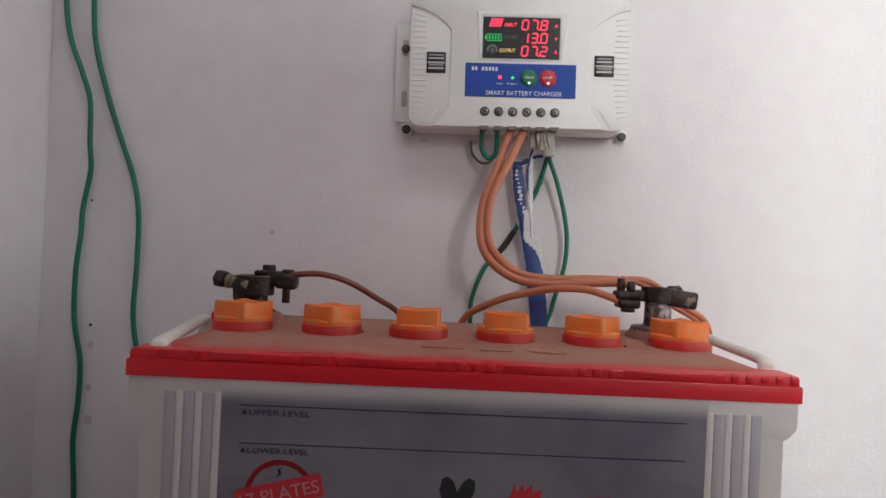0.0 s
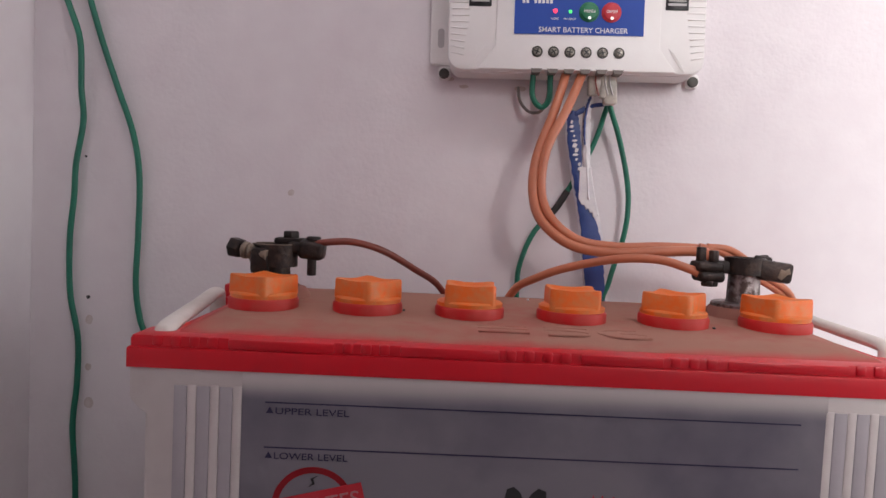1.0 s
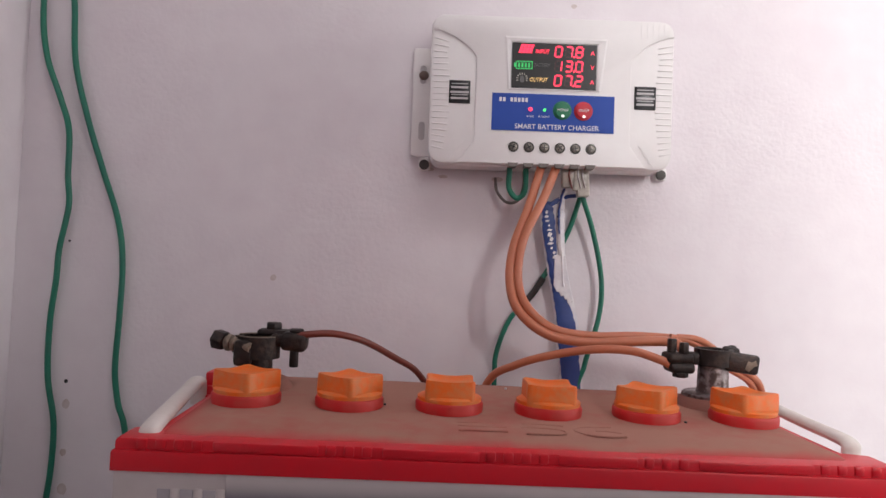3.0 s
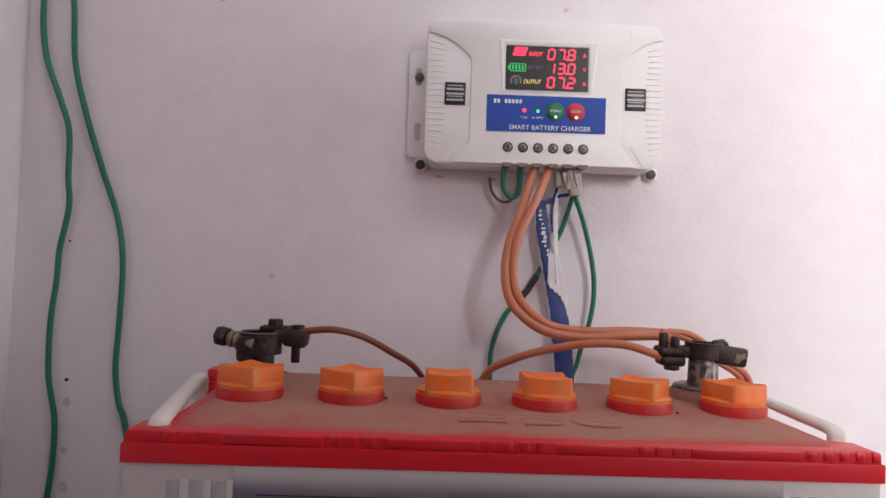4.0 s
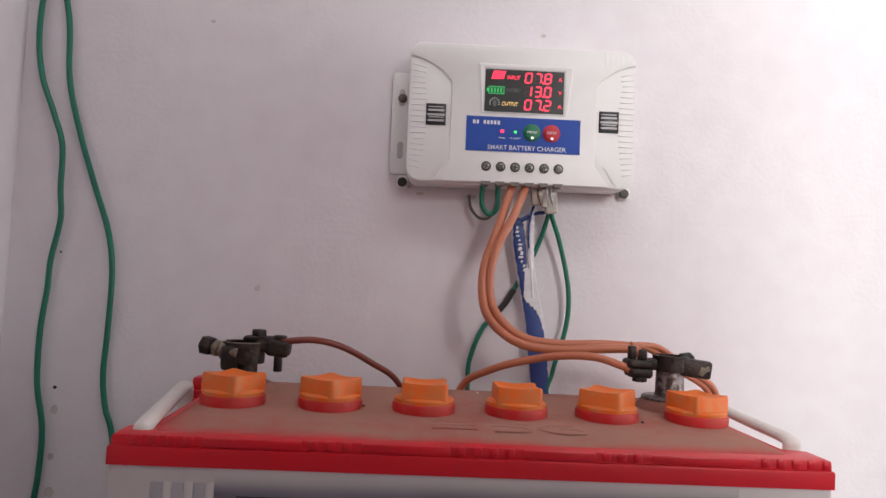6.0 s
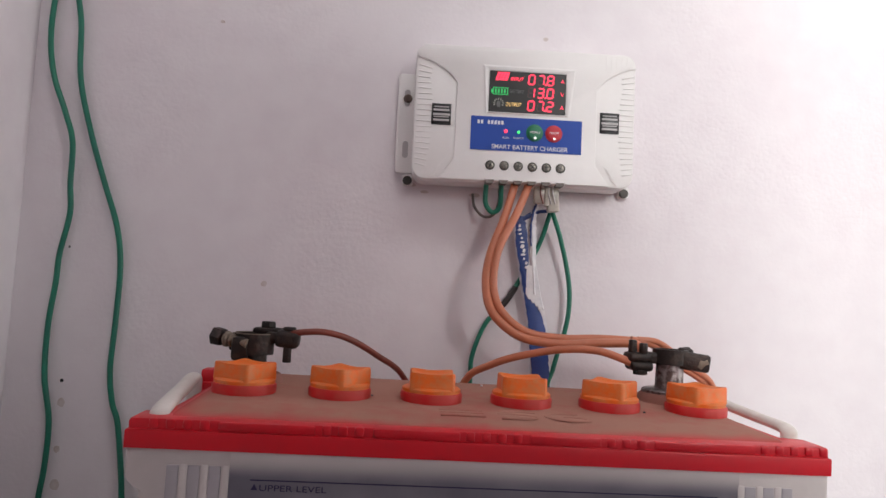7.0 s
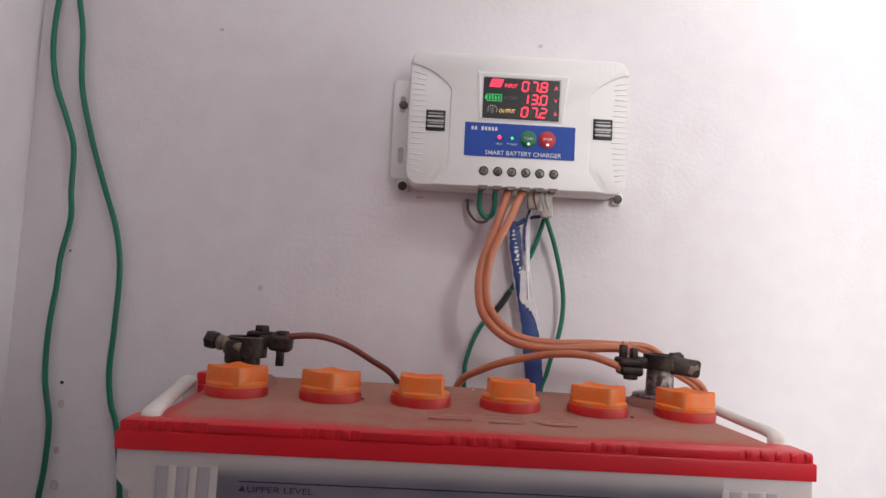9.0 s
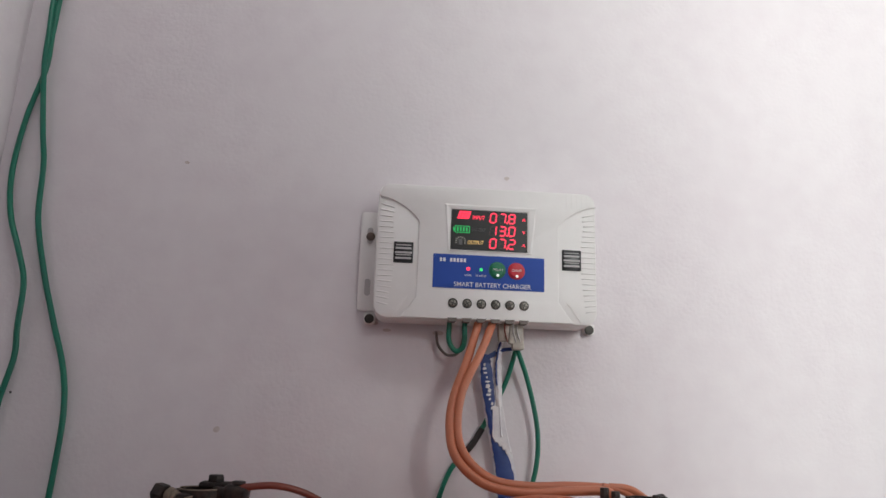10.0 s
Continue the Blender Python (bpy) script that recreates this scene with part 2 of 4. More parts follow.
def prism(poly, h0, h1, axis="z", b=0.0):
    """A flat outline given thickness: along z (outline in x, y) or along y (outline in x, z)."""
    bm = bmesh.new()
    put = (lambda p, h: (p[0], p[1], h)) if axis == "z" else (lambda p, h: (p[0], h, p[1]))
    lo, hi = [bm.verts.new(put(p, h0)) for p in poly], [bm.verts.new(put(p, h1)) for p in poly]
    bm.faces.new(lo), bm.faces.new(hi)
    for i in range(len(poly)):
        j = (i + 1) % len(poly)
        bm.faces.new((lo[i], lo[j], hi[j], hi[i]))
    bmesh.ops.recalc_face_normals(bm, faces=bm.faces)
    if b:
        rim = [e for e in bm.edges if e.verts[0] in hi and e.verts[1] in hi]
        bmesh.ops.bevel(bm, geom=rim, offset=b, segments=2, affect="EDGES", profile=0.5)
    return bm


def lathe(profile, seg=32):
    """A turned body from (radius, height) pairs."""
    bm = bmesh.new()
    rings = [[bm.verts.new((r * math.cos(2 * math.pi * k / seg), r * math.sin(2 * math.pi * k / seg), z)) for k in range(seg)] for r, z in profile]
    for a, c in zip(rings, rings[1:]):
        for k in range(seg):
            bm.faces.new((a[k], a[(k + 1) % seg], c[(k + 1) % seg], c[k]))
    for ring in (rings[0], rings[-1]):
        bm.faces.new(ring)
    bmesh.ops.recalc_face_normals(bm, faces=bm.faces)
    return bm


def spline(points, steps=8):
    p = [Vector(q) for q in points]
    p = [2 * p[0] - p[1]] + p + [2 * p[-1] - p[-2]]
    out = []
    for i in range(1, len(p) - 2):
        for k in range(steps):
            t = k / steps
            out.append(0.5 * (2 * p[i] + (p[i + 1] - p[i - 1]) * t + (2 * p[i - 1] - 5 * p[i] + 4 * p[i + 1] - p[i + 2]) * t * t + (3 * p[i] - p[i - 1] - 3 * p[i + 1] + p[i + 2]) * t ** 3))
    return out + [p[-2]]


def tube(points, r, seg=12, steps=8, flat=1.0, side=None):
    """A round strand along a smooth line through the points."""
    line = spline(points, steps)
    bm = bmesh.new()
    rings = []
    for i, c in enumerate(line):
        d = (line[min(i + 1, len(line) - 1)] - line[max(i - 1, 0)]).normalized()
        side = (side - d * side.dot(d)).normalized() if side else d.orthogonal().normalized()
        up = d.cross(side)
        rings.append([bm.verts.new(c + r * (math.cos(2 * math.pi * k / seg) * side + flat * math.sin(2 * math.pi * k / seg) * up)) for k in range(seg)])
    for a, c in zip(rings, rings[1:]):
        for k in range(seg):
            bm.faces.new((a[k], a[(k + 1) % seg], c[(k + 1) % seg], c[k]))
    bm.faces.new(rings[0]), bm.faces.new(rings[-1])
    bmesh.ops.recalc_face_normals(bm, faces=bm.faces)
    return bm


def join(*parts):
    bm = bmesh.new()
    for p in parts:
        me = bpy.data.meshes.new("tmp")
        p.to_mesh(me)
        bm.from_mesh(me)
        p.free()
        bpy.data.meshes.remove(me)
    return bm


def part(name, bm, material, parent=None, label="", m=None, smooth=40):
    me = bpy.data.meshes.new(name)
    if smooth:
        for f in bm.faces:
            f.smooth = True
        for e in bm.edges:
            if len(e.link_faces) == 2 and e.calc_face_angle(0) > radians(smooth):
                e.smooth = False
    bm.to_mesh(me)
    bm.free()
    me.materials.append(material)
    ob = new(name, me)
    if parent:
        ob.parent = parent
    if m is not None:
        ob.matrix_basis = m
    return tagged(ob, label)


def letters(name, text, size, material, parent, m, width=None, depth=0.00012, label="", shear=0.0, bold=0.0):
    """Words as a thin mesh; width sets how long the line is."""
    cu = bpy.data.curves.new(name, "FONT")
    cu.body, cu.size, cu.extrude, cu.align_x, cu.shear, cu.offset = text, size, depth, "CENTER", shear, bold
    tmp = new(name, cu)
    bpy.context.view_layer.update()
    me = bpy.data.meshes.new_from_object(tmp.evaluated_get(bpy.context.evaluated_depsgraph_get()))
    bpy.data.objects.remove(tmp)
    bpy.data.curves.remove(cu)
    xs = [v.co.x for v in me.vertices]
    if width:
        k, mid = width / (max(xs) - min(xs)), (max(xs) + min(xs)) / 2
        for v in me.vertices:
            v.co.x = (v.co.x - mid) * k
    me.name = name
    me.materials.clear()
    me.materials.append(material)
    ob = new(name, me)
    ob.parent, ob.matrix_basis = parent, m
    return tagged(ob, label)


def start(name, m, label, category, group=""):
    ob = tagged(new(name), label, category, group)
    ob.empty_display_size = 0.02
    ob.matrix_basis = m
    return ob


# ---- the room ----
def setting(name, bm, material, label, category):
    return tagged(part(name, bm, material, None, label, smooth=0), category=category, kind="structure")


setting("wall_north", rbox(ROOM_X0 - 0.1, ROOM_X1 + 0.1, 0, 0.12, FLOOR, ROOM_Z), PLASTER, "off-white painted plaster wall with a mauve cast", "wall")
setting("wall_west", rbox(ROOM_X0 - 0.12, ROOM_X0, ROOM_Y, 0, FLOOR, ROOM_Z), PLASTER, "off-white painted side wall meeting the corner", "wall")
E0, E1 = ROOM_X1, ROOM_X1 + SIDE_REVEAL
# unseen wall, its opening added to let the side fill in
east = join(rbox(E0, E1, ROOM_Y, SIDE_Y0, FLOOR, ROOM_Z), rbox(E0, E1, SIDE_Y1, 0, FLOOR, ROOM_Z), rbox(E0, E1, SIDE_Y0, SIDE_Y1, FLOOR, SIDE_Z0), rbox(E0, E1, SIDE_Y0, SIDE_Y1, SIDE_Z1, ROOM_Z))
setting("wall_east", east, DULL, "unseen plain dull grey side wall with an opening for fill light", "wall")
S0, S1, SH, MID = ROOM_Y - REVEAL, ROOM_Y, ROOM_Y - HIGH_REVEAL, (OPEN_Z1 + HIGH_Z0) / 2
W0, W1 = ROOM_X0 - 0.12, ROOM_X1 + 0.12


def leaning(z):
    """Where the added jamb, slanted to shade the wall's lower left, stands at a height."""
    return 0.3030 - 0.375 * (z - 0.580)


def blocks(rows):
    """A solid between two outlines (x, y), each at its own height."""
    bm = bmesh.new()
    lo, hi = [[bm.verts.new((x, y, z)) for x, y in outline] for z, outline in rows]
    bm.faces.new(lo), bm.faces.new(hi)
    for i in range(4):
        bm.faces.new((lo[i], lo[(i + 1) % 4], hi[(i + 1) % 4], hi[i]))
    bmesh.ops.recalc_face_normals(bm, faces=bm.faces)
    return bm


# unseen blocks cut the slot's light to a slanting soft edge on the wall
splay_w = blocks([(z, [(W0, S1), (leaning(z), S1), (SLOT_X0 - 0.03, S0), (W0, S0)]) for z in (OPEN_Z0, OPEN_Z1)])
splay_e = prism([(W1, S1), (OPEN_X1, S1), (SLOT_X1 + 0.03, S0), (W1, S0)], OPEN_Z0, OPEN_Z1)
sill, lintel = rbox(W0, W1, S0, S1, FLOOR, OPEN_Z0), rbox(W0, W1, S0, S1, OPEN_Z1, MID)
south = join(splay_w, splay_e, sill, lintel, rbox(W0, HIGH_X0, SH, S1, MID, ROOM_Z), rbox(HIGH_X1, W1, SH, S1, MID, ROOM_Z),
             rbox(HIGH_X0, HIGH_X1, SH, S1, MID, HIGH_Z0), rbox(HIGH_X0, HIGH_X1, SH, S1, HIGH_Z1, ROOM_Z))
setting("wall_south", south, DULL, "unseen plain dull grey wall with openings added to shape the light", "wall")
setting("floor", rbox(ROOM_X0 - 0.12, ROOM_X1 + 0.12, ROOM_Y - 0.12, 0.12, FLOOR - 0.1, FLOOR), CEMENT, "bare grey cement floor", "floor")
setting("ceiling", rbox(ROOM_X0 - 0.12, ROOM_X1 + 0.12, ROOM_Y - 0.12, 0.12, ROOM_Z, ROOM_Z + 0.1), DULL, "plain dull grey painted ceiling", "ceiling")

# ---- the battery: local x along its front, y to its back, z from 215 mm under its top ----
TOP, LONG, DEEP = 0.215, 0.41, 0.172
battery = start("car_battery", pose(-0.205, -0.2262, 0, 0, 0, math.degrees(0.0355)), "large lead-acid battery, milky case and dusty red lid", "battery")


def lid_z(w):
    return TOP + 0.0046 + 0.0062 * w / DEEP


def case_body():
    bm = bmesh.new()
    rings = []
    for z, i in ((FLOOR, 0.013), (FLOOR + 0.004, 0.0095), (TOP - 0.0390, 0.0086), (TOP - 0.0300, 0.0006), (TOP - 0.0150, 0.0006)):
        rings.append([bm.verts.new(p) for p in ((i, 0.0008 + i * 0.05, z), (LONG - i, 0.0008 + i * 0.05, z), (LONG - i, DEEP - 0.0008 - i * 0.05, z), (i, DEEP - 0.0008 - i * 0.05, z))])
    for a, c in zip(rings, rings[1:]):
        for k in range(4):
            bm.faces.new((a[k], a[(k + 1) % 4], c[(k + 1) % 4], c[k]))
    bm.faces.new(rings[0]), bm.faces.new(rings[-1])
    bmesh.ops.recalc_face_normals(bm, faces=bm.faces)
    up = [e for e in bm.edges if abs(e.verts[0].co.z - e.verts[1].co.z) > 0.01]
    bmesh.ops.bevel(bm, geom=up, offset=0.003, segments=2, affect="EDGES", profile=0.5)
    return bm


case = part("case", case_body(), MILKY, battery, "milky white translucent plastic case")
part("front_panel", rbox(0.058, LONG - 0.057, 0.0005, 0.006, -0.01, TOP - 0.0150), PANEL, battery, "grey see-through front panel")
for side in (0, 1):
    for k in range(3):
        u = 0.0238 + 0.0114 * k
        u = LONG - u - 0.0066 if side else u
        # groove has no depth: its shade is painted as a grey strip
        part("groove", rbox(u, u + 0.0066, 0.0004, 0.005, -0.01, TOP - 0.0240, 0.0004), RIBGREY, battery, "grey vertical strip painted for a groove's shade")
        v = u - 0.0049 if side else u + 0.0065
        part("rib", rbox(v, v + 0.0050, 0.0002, 0.005, -0.01, TOP - 0.0232, 0.0012), MILKY, battery)

# red lid: a band round the top, a stepped edge and the dusty deck
def lid_outline(o):
    """The lid seen from above, cut in at both ends for the handles; o draws it in."""
    cut0, cut1, w0, w1 = 0.0125 + o, LONG - 0.014 - o, 0.026 - o, 0.150 + o
    return [(o, o), (LONG - o, o), (LONG - o, w0), (cut1, w0 + 0.004), (cut1, w1 - 0.003), (LONG - o, w1), (LONG - o, DEEP - o), (o, DEEP - o), (o, w1), (cut0, w1 - 0.003), (cut0, w0 + 0.004), (o, w0)]


band = join(prism(lid_outline(0), TOP - 0.0156, TOP - 0.0052, "z", 0.0012), prism(lid_outline(0.0015), TOP - 0.0060, TOP + 0.0010, "z", 0.0022))
lid = part("lid", band, RED, battery, "glossy red plastic lid band")


def deck():
    bm = bmesh.new()
    nx, ny = 40, 18
    grid = []
    for j in range(ny + 1):
        w = 0.0035 + (DEEP - 0.007) * j / ny
        row = []
        for i in range(nx + 1):
            u = 0.0150 + (LONG - 0.0315) * i / nx
            edge = min(1.0, min(i, nx - i, j * 0.8, ny - j) / 2.0)
            row.append(bm.verts.new((u, w, TOP - 0.0006 + (lid_z(w) - TOP + 0.0006) * edge + 0.0002 * noise.noise((u * 60, w * 60, 0)))))
        grid.append(row)
    for a, c in zip(grid, grid[1:]):
        for i in range(nx):
            bm.faces.new((a[i], a[i + 1], c[i + 1], c[i]))
    return bm


part("lid_deck", deck(), DUSTY, lid, "red lid top under a coat of brown dust")
for u0, n in ((0.012, 4), (0.107, 3), (0.189, 4), (0.272, 3), (0.366, 5)):
    for k in range(n):
        part("edge_tab", rbox(u0 + 0.0092 * k, u0 + 0.0092 * k + 0.0056, 0.0004, 0.004, TOP - 0.0050, TOP + 0.0008, 0.0015), RED, lid)
for u0, u1 in ((0.0500, 0.1035), (0.1360, 0.1860), (0.2270, 0.2690), (0.3010, 0.3630)):
    part("edge_bar", rbox(u0, u1, 0.0006, 0.004, TOP - 0.0052, TOP + 0.0003, 0.0012), RED, lid)
for u in (0.002, LONG - 0.022):
    part("corner_lug", rbox(u, u + 0.02, DEEP - 0.018, DEEP - 0.001, TOP - 0.004, TOP + 0.0100, 0.0015), RED, lid)

# raised marks on the deck: worn plain strokes under the dust
def stroke(points):
    part("raised_mark", tube([(u, w, lid_z(w) - 0.0002) for u, w in points], 0.0007, 6, 4), DUSTY, lid)


for w in (0.0270, 0.0345, 0.0420):
    stroke([(0.1765, w), (0.1900, w + 0.0004), (0.2040, w)])
stroke([(0.2130, 0.0360), (0.2240, 0.0362), (0.2330, 0.0345), (0.2370, 0.0300), (0.2330, 0.0258), (0.2140, 0.0250)])
stroke([(0.2140, 0.0440), (0.2260, 0.0442), (0.2380, 0.0425)])
stroke([(0.2660, 0.0440), (0.2520, 0.0430), (0.2440, 0.0385), (0.2435, 0.0320), (0.2500, 0.0262), (0.2600, 0.0245), (0.2700, 0.0262)])
stroke([(0.2550, 0.0350), (0.2630, 0.0342), (0.2690, 0.0315)])


def star(points, outer, inner, turn, rounding=3):
    out = []
    for k in range(points):
        a = turn + 2 * math.pi * k / points
        for d in (-0.085, 0.0, 0.085):
            out.append((outer * math.cos(a + d) * (1.0 if d == 0 else 0.985), outer * math.sin(a + d) * (1.0 if d == 0 else 0.985)))
        for d in (-0.24, 0.24):
            b = a + math.pi / points + d
            out.append((inner * math.cos(b), inner * math.sin(b)))
    return out


def knob(turn):
    """A four-pointed grip with hollow sides and a slightly dished top."""
    rows = []
    bm = bmesh.new()
    for z, k, ear in ((0.0088, 1.0, 0), (0.0180, 0.985, 0.0016), (0.0192, 0.965, 0.0018), (0.0194, 0.915, 0.0018), (0.0186, 0.78, 0.0010), (0.0176, 0.45, 0)):
        rows.append([bm.verts.new((x * k, y * k, z + ear * 0.5 * max(0.0, (math.hypot(x, y) - 0.0180) / 0.0021))) for x, y in star(4, 0.0201, 0.0146, turn)])
    n = len(rows[0])
    for a, c in zip(rows, rows[1:]):
        for i in range(n):
            bm.faces.new((a[i], a[(i + 1) % n], c[(i + 1) % n], c[i]))
    bm.faces.new(rows[0]), bm.faces.new(rows[-1])
    bmesh.ops.recalc_face_normals(bm, faces=bm.faces)
    return bm


CAP_U = (0.0496, 0.1122, 0.1735, 0.2350, 0.2967, 0.3588)
for u, turn in zip(CAP_U, (-77, -84, -47, -46, -84, -114)):
    at = Matrix.Translation((u, 0.074, lid_z(0.074) - 0.001))
    cap = part("vent_cap", lathe([(0.0170, 0), (0.0207, 0.0003), (0.0209, 0.0052), (0.0203, 0.0066), (0.0190, 0.0070), (0.0, 0.0070)][:5]), CAPRED, battery, "red collar of a vent cap", at)
    part("knob_flange", lathe([(0.0196, 0.0066), (0.0198, 0.0090), (0.0186, 0.0098), (0.012, 0.0100)]), ORANGE, cap)
    part("knob", knob(radians(turn)), ORANGE, cap, "orange star-shaped screw cap")

# carrying handles folded along both ends
def handle(u0, u1, w0, w1, z0, z1):
    """A flat bar with rounded bends that goes down into the case at both ends."""
    line = [(u0, w0, TOP - 0.012), (u0, w0 + 0.0003, TOP + z0 - 0.005), (u0, w0 + 0.0045, TOP + z0), (u0 + (u1 - u0) * 0.33, w0 + (w1 - w0) * 0.33, TOP + z0 + (z1 - z0) * 0.33), (u0 + (u1 - u0) * 0.66, w0 + (w1 - w0) * 0.66, TOP + z0 + (z1 - z0) * 0.66),
            (u1, w1 - 0.0045, TOP + z1), (u1, w1 - 0.0003, TOP + z1 - 0.005), (u1, w1, TOP - 0.012)]
    return tube(line, 0.0056, 14, 6, 0.62, Vector((1, 0, 0)))


part("handle", handle(0.0135, -0.0010, 0.0135, 0.1500, 0.0020, 0.0050), HANDLE, battery, "white plastic carrying handle")
part("handle", handle(0.4025, 0.4025, 0.0325, 0.1500, 0.0052, 0.0085), HANDLE, battery, "white plastic carrying handle")

# print on the front


def on_front(u, z, out=0.0002):
    return pose(u, 0.0005 - out, TOP + z, 90, 0, 0)


def flat(poly, material, name, parent, out=0.00025, label=""):
    return part(name, prism(poly, 0.0004, 0.0005 - out, "y"), material, parent, label, smooth=0)


for name, z in (("upper_level_line", -0.0306), ("lower_level_line", -0.0535)):
    flat([(0.0697, TOP + z - 0.0004), (0.3400, TOP + z - 0.0004), (0.3400, TOP + z + 0.0003), (0.0697, TOP + z + 0.0003)], NAVY, name, battery)
    flat([(0.0702, TOP + z - 0.0055), (0.0740, TOP + z - 0.0055), (0.0721, TOP + z - 0.0022)], NAVY, "level_mark", battery)
letters("upper_level_text", "UPPER LEVEL", 0.0048, NAVY, battery, on_front(0.0935, -0.0364), 0.0370)
letters("lower_level_text", "LOWER LEVEL", 0.0048, NAVY, battery, on_front(0.0935, -0.0593), 0.0370)

SX, SZ = 0.0955, TOP - 0.0838
ring = []
for k in range(48):
    a = 2 * math.pi * k / 48
    ring.append((a, math.cos(a), math.sin(a)))
bm = bmesh.new()
outer = [bm.verts.new((SX + 0.0212 * c, 0.0002, SZ + 0.0212 * s)) for a, c, s in ring]
inner = [bm.verts.new((SX + 0.0180 * c, 0.0002, SZ + 0.0180 * s)) for a, c, s in ring]
for k in range(48):
    bm.faces.new((outer[k], outer[(k + 1) % 48], inner[(k + 1) % 48], inner[k]))
bmesh.ops.solidify(bm, geom=bm.faces[:], thickness=0.0001)
stamp = part("stamp", bm, PRINT_RED, battery, "red round stamp", smooth=0)
tilt = radians(14)


def slanted(x, z):
    return (SX + x * math.cos(tilt) - z * math.sin(tilt), SZ + 0.001 + x * math.sin(tilt) + z * math.cos(tilt))


flat([slanted(*p) for p in ((-0.0268, -0.0072), (0.0262, -0.0072), (0.0262, 0.0072), (-0.0268, 0.0072))], PRINT_RED, "stamp_banner", stamp, 0.0006)
letters("stamp_text", "17 PLATES", 0.0112, PRINT_PALE, stamp, Matrix.Translation((SX, -0.0002, SZ + 0.001)) @ pose(0, 0, 0, 0, -14, 0) @ pose(0, 0, -0.004, 90, 0, 0), 0.0480)
letters("stamp_small_text", "PER CELL", 0.0052, PRINT_BLACK, stamp, Matrix.Translation((SX + 0.004, -0.0002, SZ - 0.0135)) @ pose(0, 0, 0, 0, -14, 0) @ pose(0, 0, 0, 90, 0, 0), 0.0200)
flat([(SX - 0.003, SZ + 0.0105), (SX + 0.0005, SZ + 0.0125), (SX - 0.0005, SZ + 0.0150), (SX + 0.002, SZ + 0.0168), (SX - 0.0018, SZ + 0.0150), (SX - 0.0008, SZ + 0.0130)], PRINT_BLACK, "stamp_bolt", stamp, 0.0005)

# maker's mark as plain shapes
for name, cu in (("mark_bow", 0.1335), ("mark_bow", 0.1655)):
    pts = []
    for r, order in ((0.0165, range(13)), (0.0105, range(12, -1, -1))):
        pts += [(cu + r * 1.05 * math.cos(math.pi * (0.04 + 0.92 * k / 12)), TOP - 0.1125 + r * math.sin(math.pi * (0.04 + 0.92 * k / 12))) for k in order]
    flat(pts, PRINT_RED, name, battery, label="red printed shape")
flat([(0.182, TOP - 0.1125), (0.182, TOP - 0.1000), (0.186, TOP - 0.0962), (0.213, TOP - 0.0962), (0.213, TOP - 0.1015), (0.190, TOP - 0.1015), (0.188, TOP - 0.1050), (0.188, TOP - 0.1125)], PRINT_RED, "mark_bar", battery)
flat([(0.199, TOP - 0.0945), (0.196, TOP - 0.0915), (0.1995, TOP - 0.0900), (0.1955, TOP - 0.0880), (0.1985, TOP - 0.0860), (0.1935, TOP - 0.0830), (0.1915, TOP - 0.0770), (0.1930, TOP - 0.0700), (0.1965, TOP - 0.0685), (0.2000, TOP - 0.0715),
      (0.2025, TOP - 0.0775), (0.2055, TOP - 0.0720), (0.2090, TOP - 0.0690), (0.2130, TOP - 0.0705), (0.2132, TOP - 0.0765), (0.2105, TOP - 0.0830), (0.2072, TOP - 0.0862), (0.2112, TOP - 0.0885), (0.2085, TOP - 0.0935), (0.204, TOP - 0.0915)], PRINT_BLACK, "mark_emblem", battery, label="black printed emblem")


def plume(x0, z0, k):
    base = [(0.000, -0.018), (0.001, 0.004), (0.007, 0.016), (0.009, 0.0225), (0.0105, 0.017), (0.014, 0.0225), (0.0155, 0.0180), (0.020, 0.0222), (0.0208, 0.0165), (0.026, 0.0195), (0.0258, 0.0130), (0.030, 0.0140), (0.0285, 0.0085),
            (0.0315, 0.0080), (0.0285, 0.0035), (0.0305, 0.0015), (0.026, -0.004), (0.020, -0.018)]
    return [(x0 + k * x, z0 + k * z) for x, z in base]


flat(plume(0.2285, TOP - 0.0925, 0.95), PRINT_RED, "mark_plume", battery, label="red printed flame shape")
flat([(x + 0.35 * (z - TOP + 0.098), z) for x, z in plume(0.2675, TOP - 0.0985, 0.98)], PRINT_RED, "mark_plume", battery, label="red printed flame shape")
for dz in (0, 0.006):
    part("mark_dot", cyl(0.0016, 0.0016, 0.0003, 12, (0.2175, 0.0005, TOP - 0.0905 - dz), (90, 0, 0)), GREYP, battery, smooth=0)

# terminal posts
POST_W = 0.115
for u, wide in ((0.0462, 0.0160), (0.3562, 0.0200)):
    part("terminal_boss", lathe([(0.0255, lid_z(POST_W) - 0.003), (0.0235, TOP + 0.0105), (0.0208, TOP + 0.0145), (0.0195, TOP + 0.0150)], 28), DUST, lid, "dusty raised boss", Matrix.Translation((u, POST_W, 0)))
    part("terminal_post", lathe([(wide, TOP + 0.0145), (wide + 0.0002, TOP + 0.0165), (wide - 0.0010, TOP + 0.0175), (0.0112, TOP + 0.0180), (0.0104, TOP + 0.0200), (0.0099, TOP + 0.0385), (0.0085, TOP + 0.0395)], 28), LEAD if u > 0.2 else IRON, battery, "grey lead terminal post", Matrix.Translation((u, POST_W, 0)))

B = battery.matrix_basis.copy()


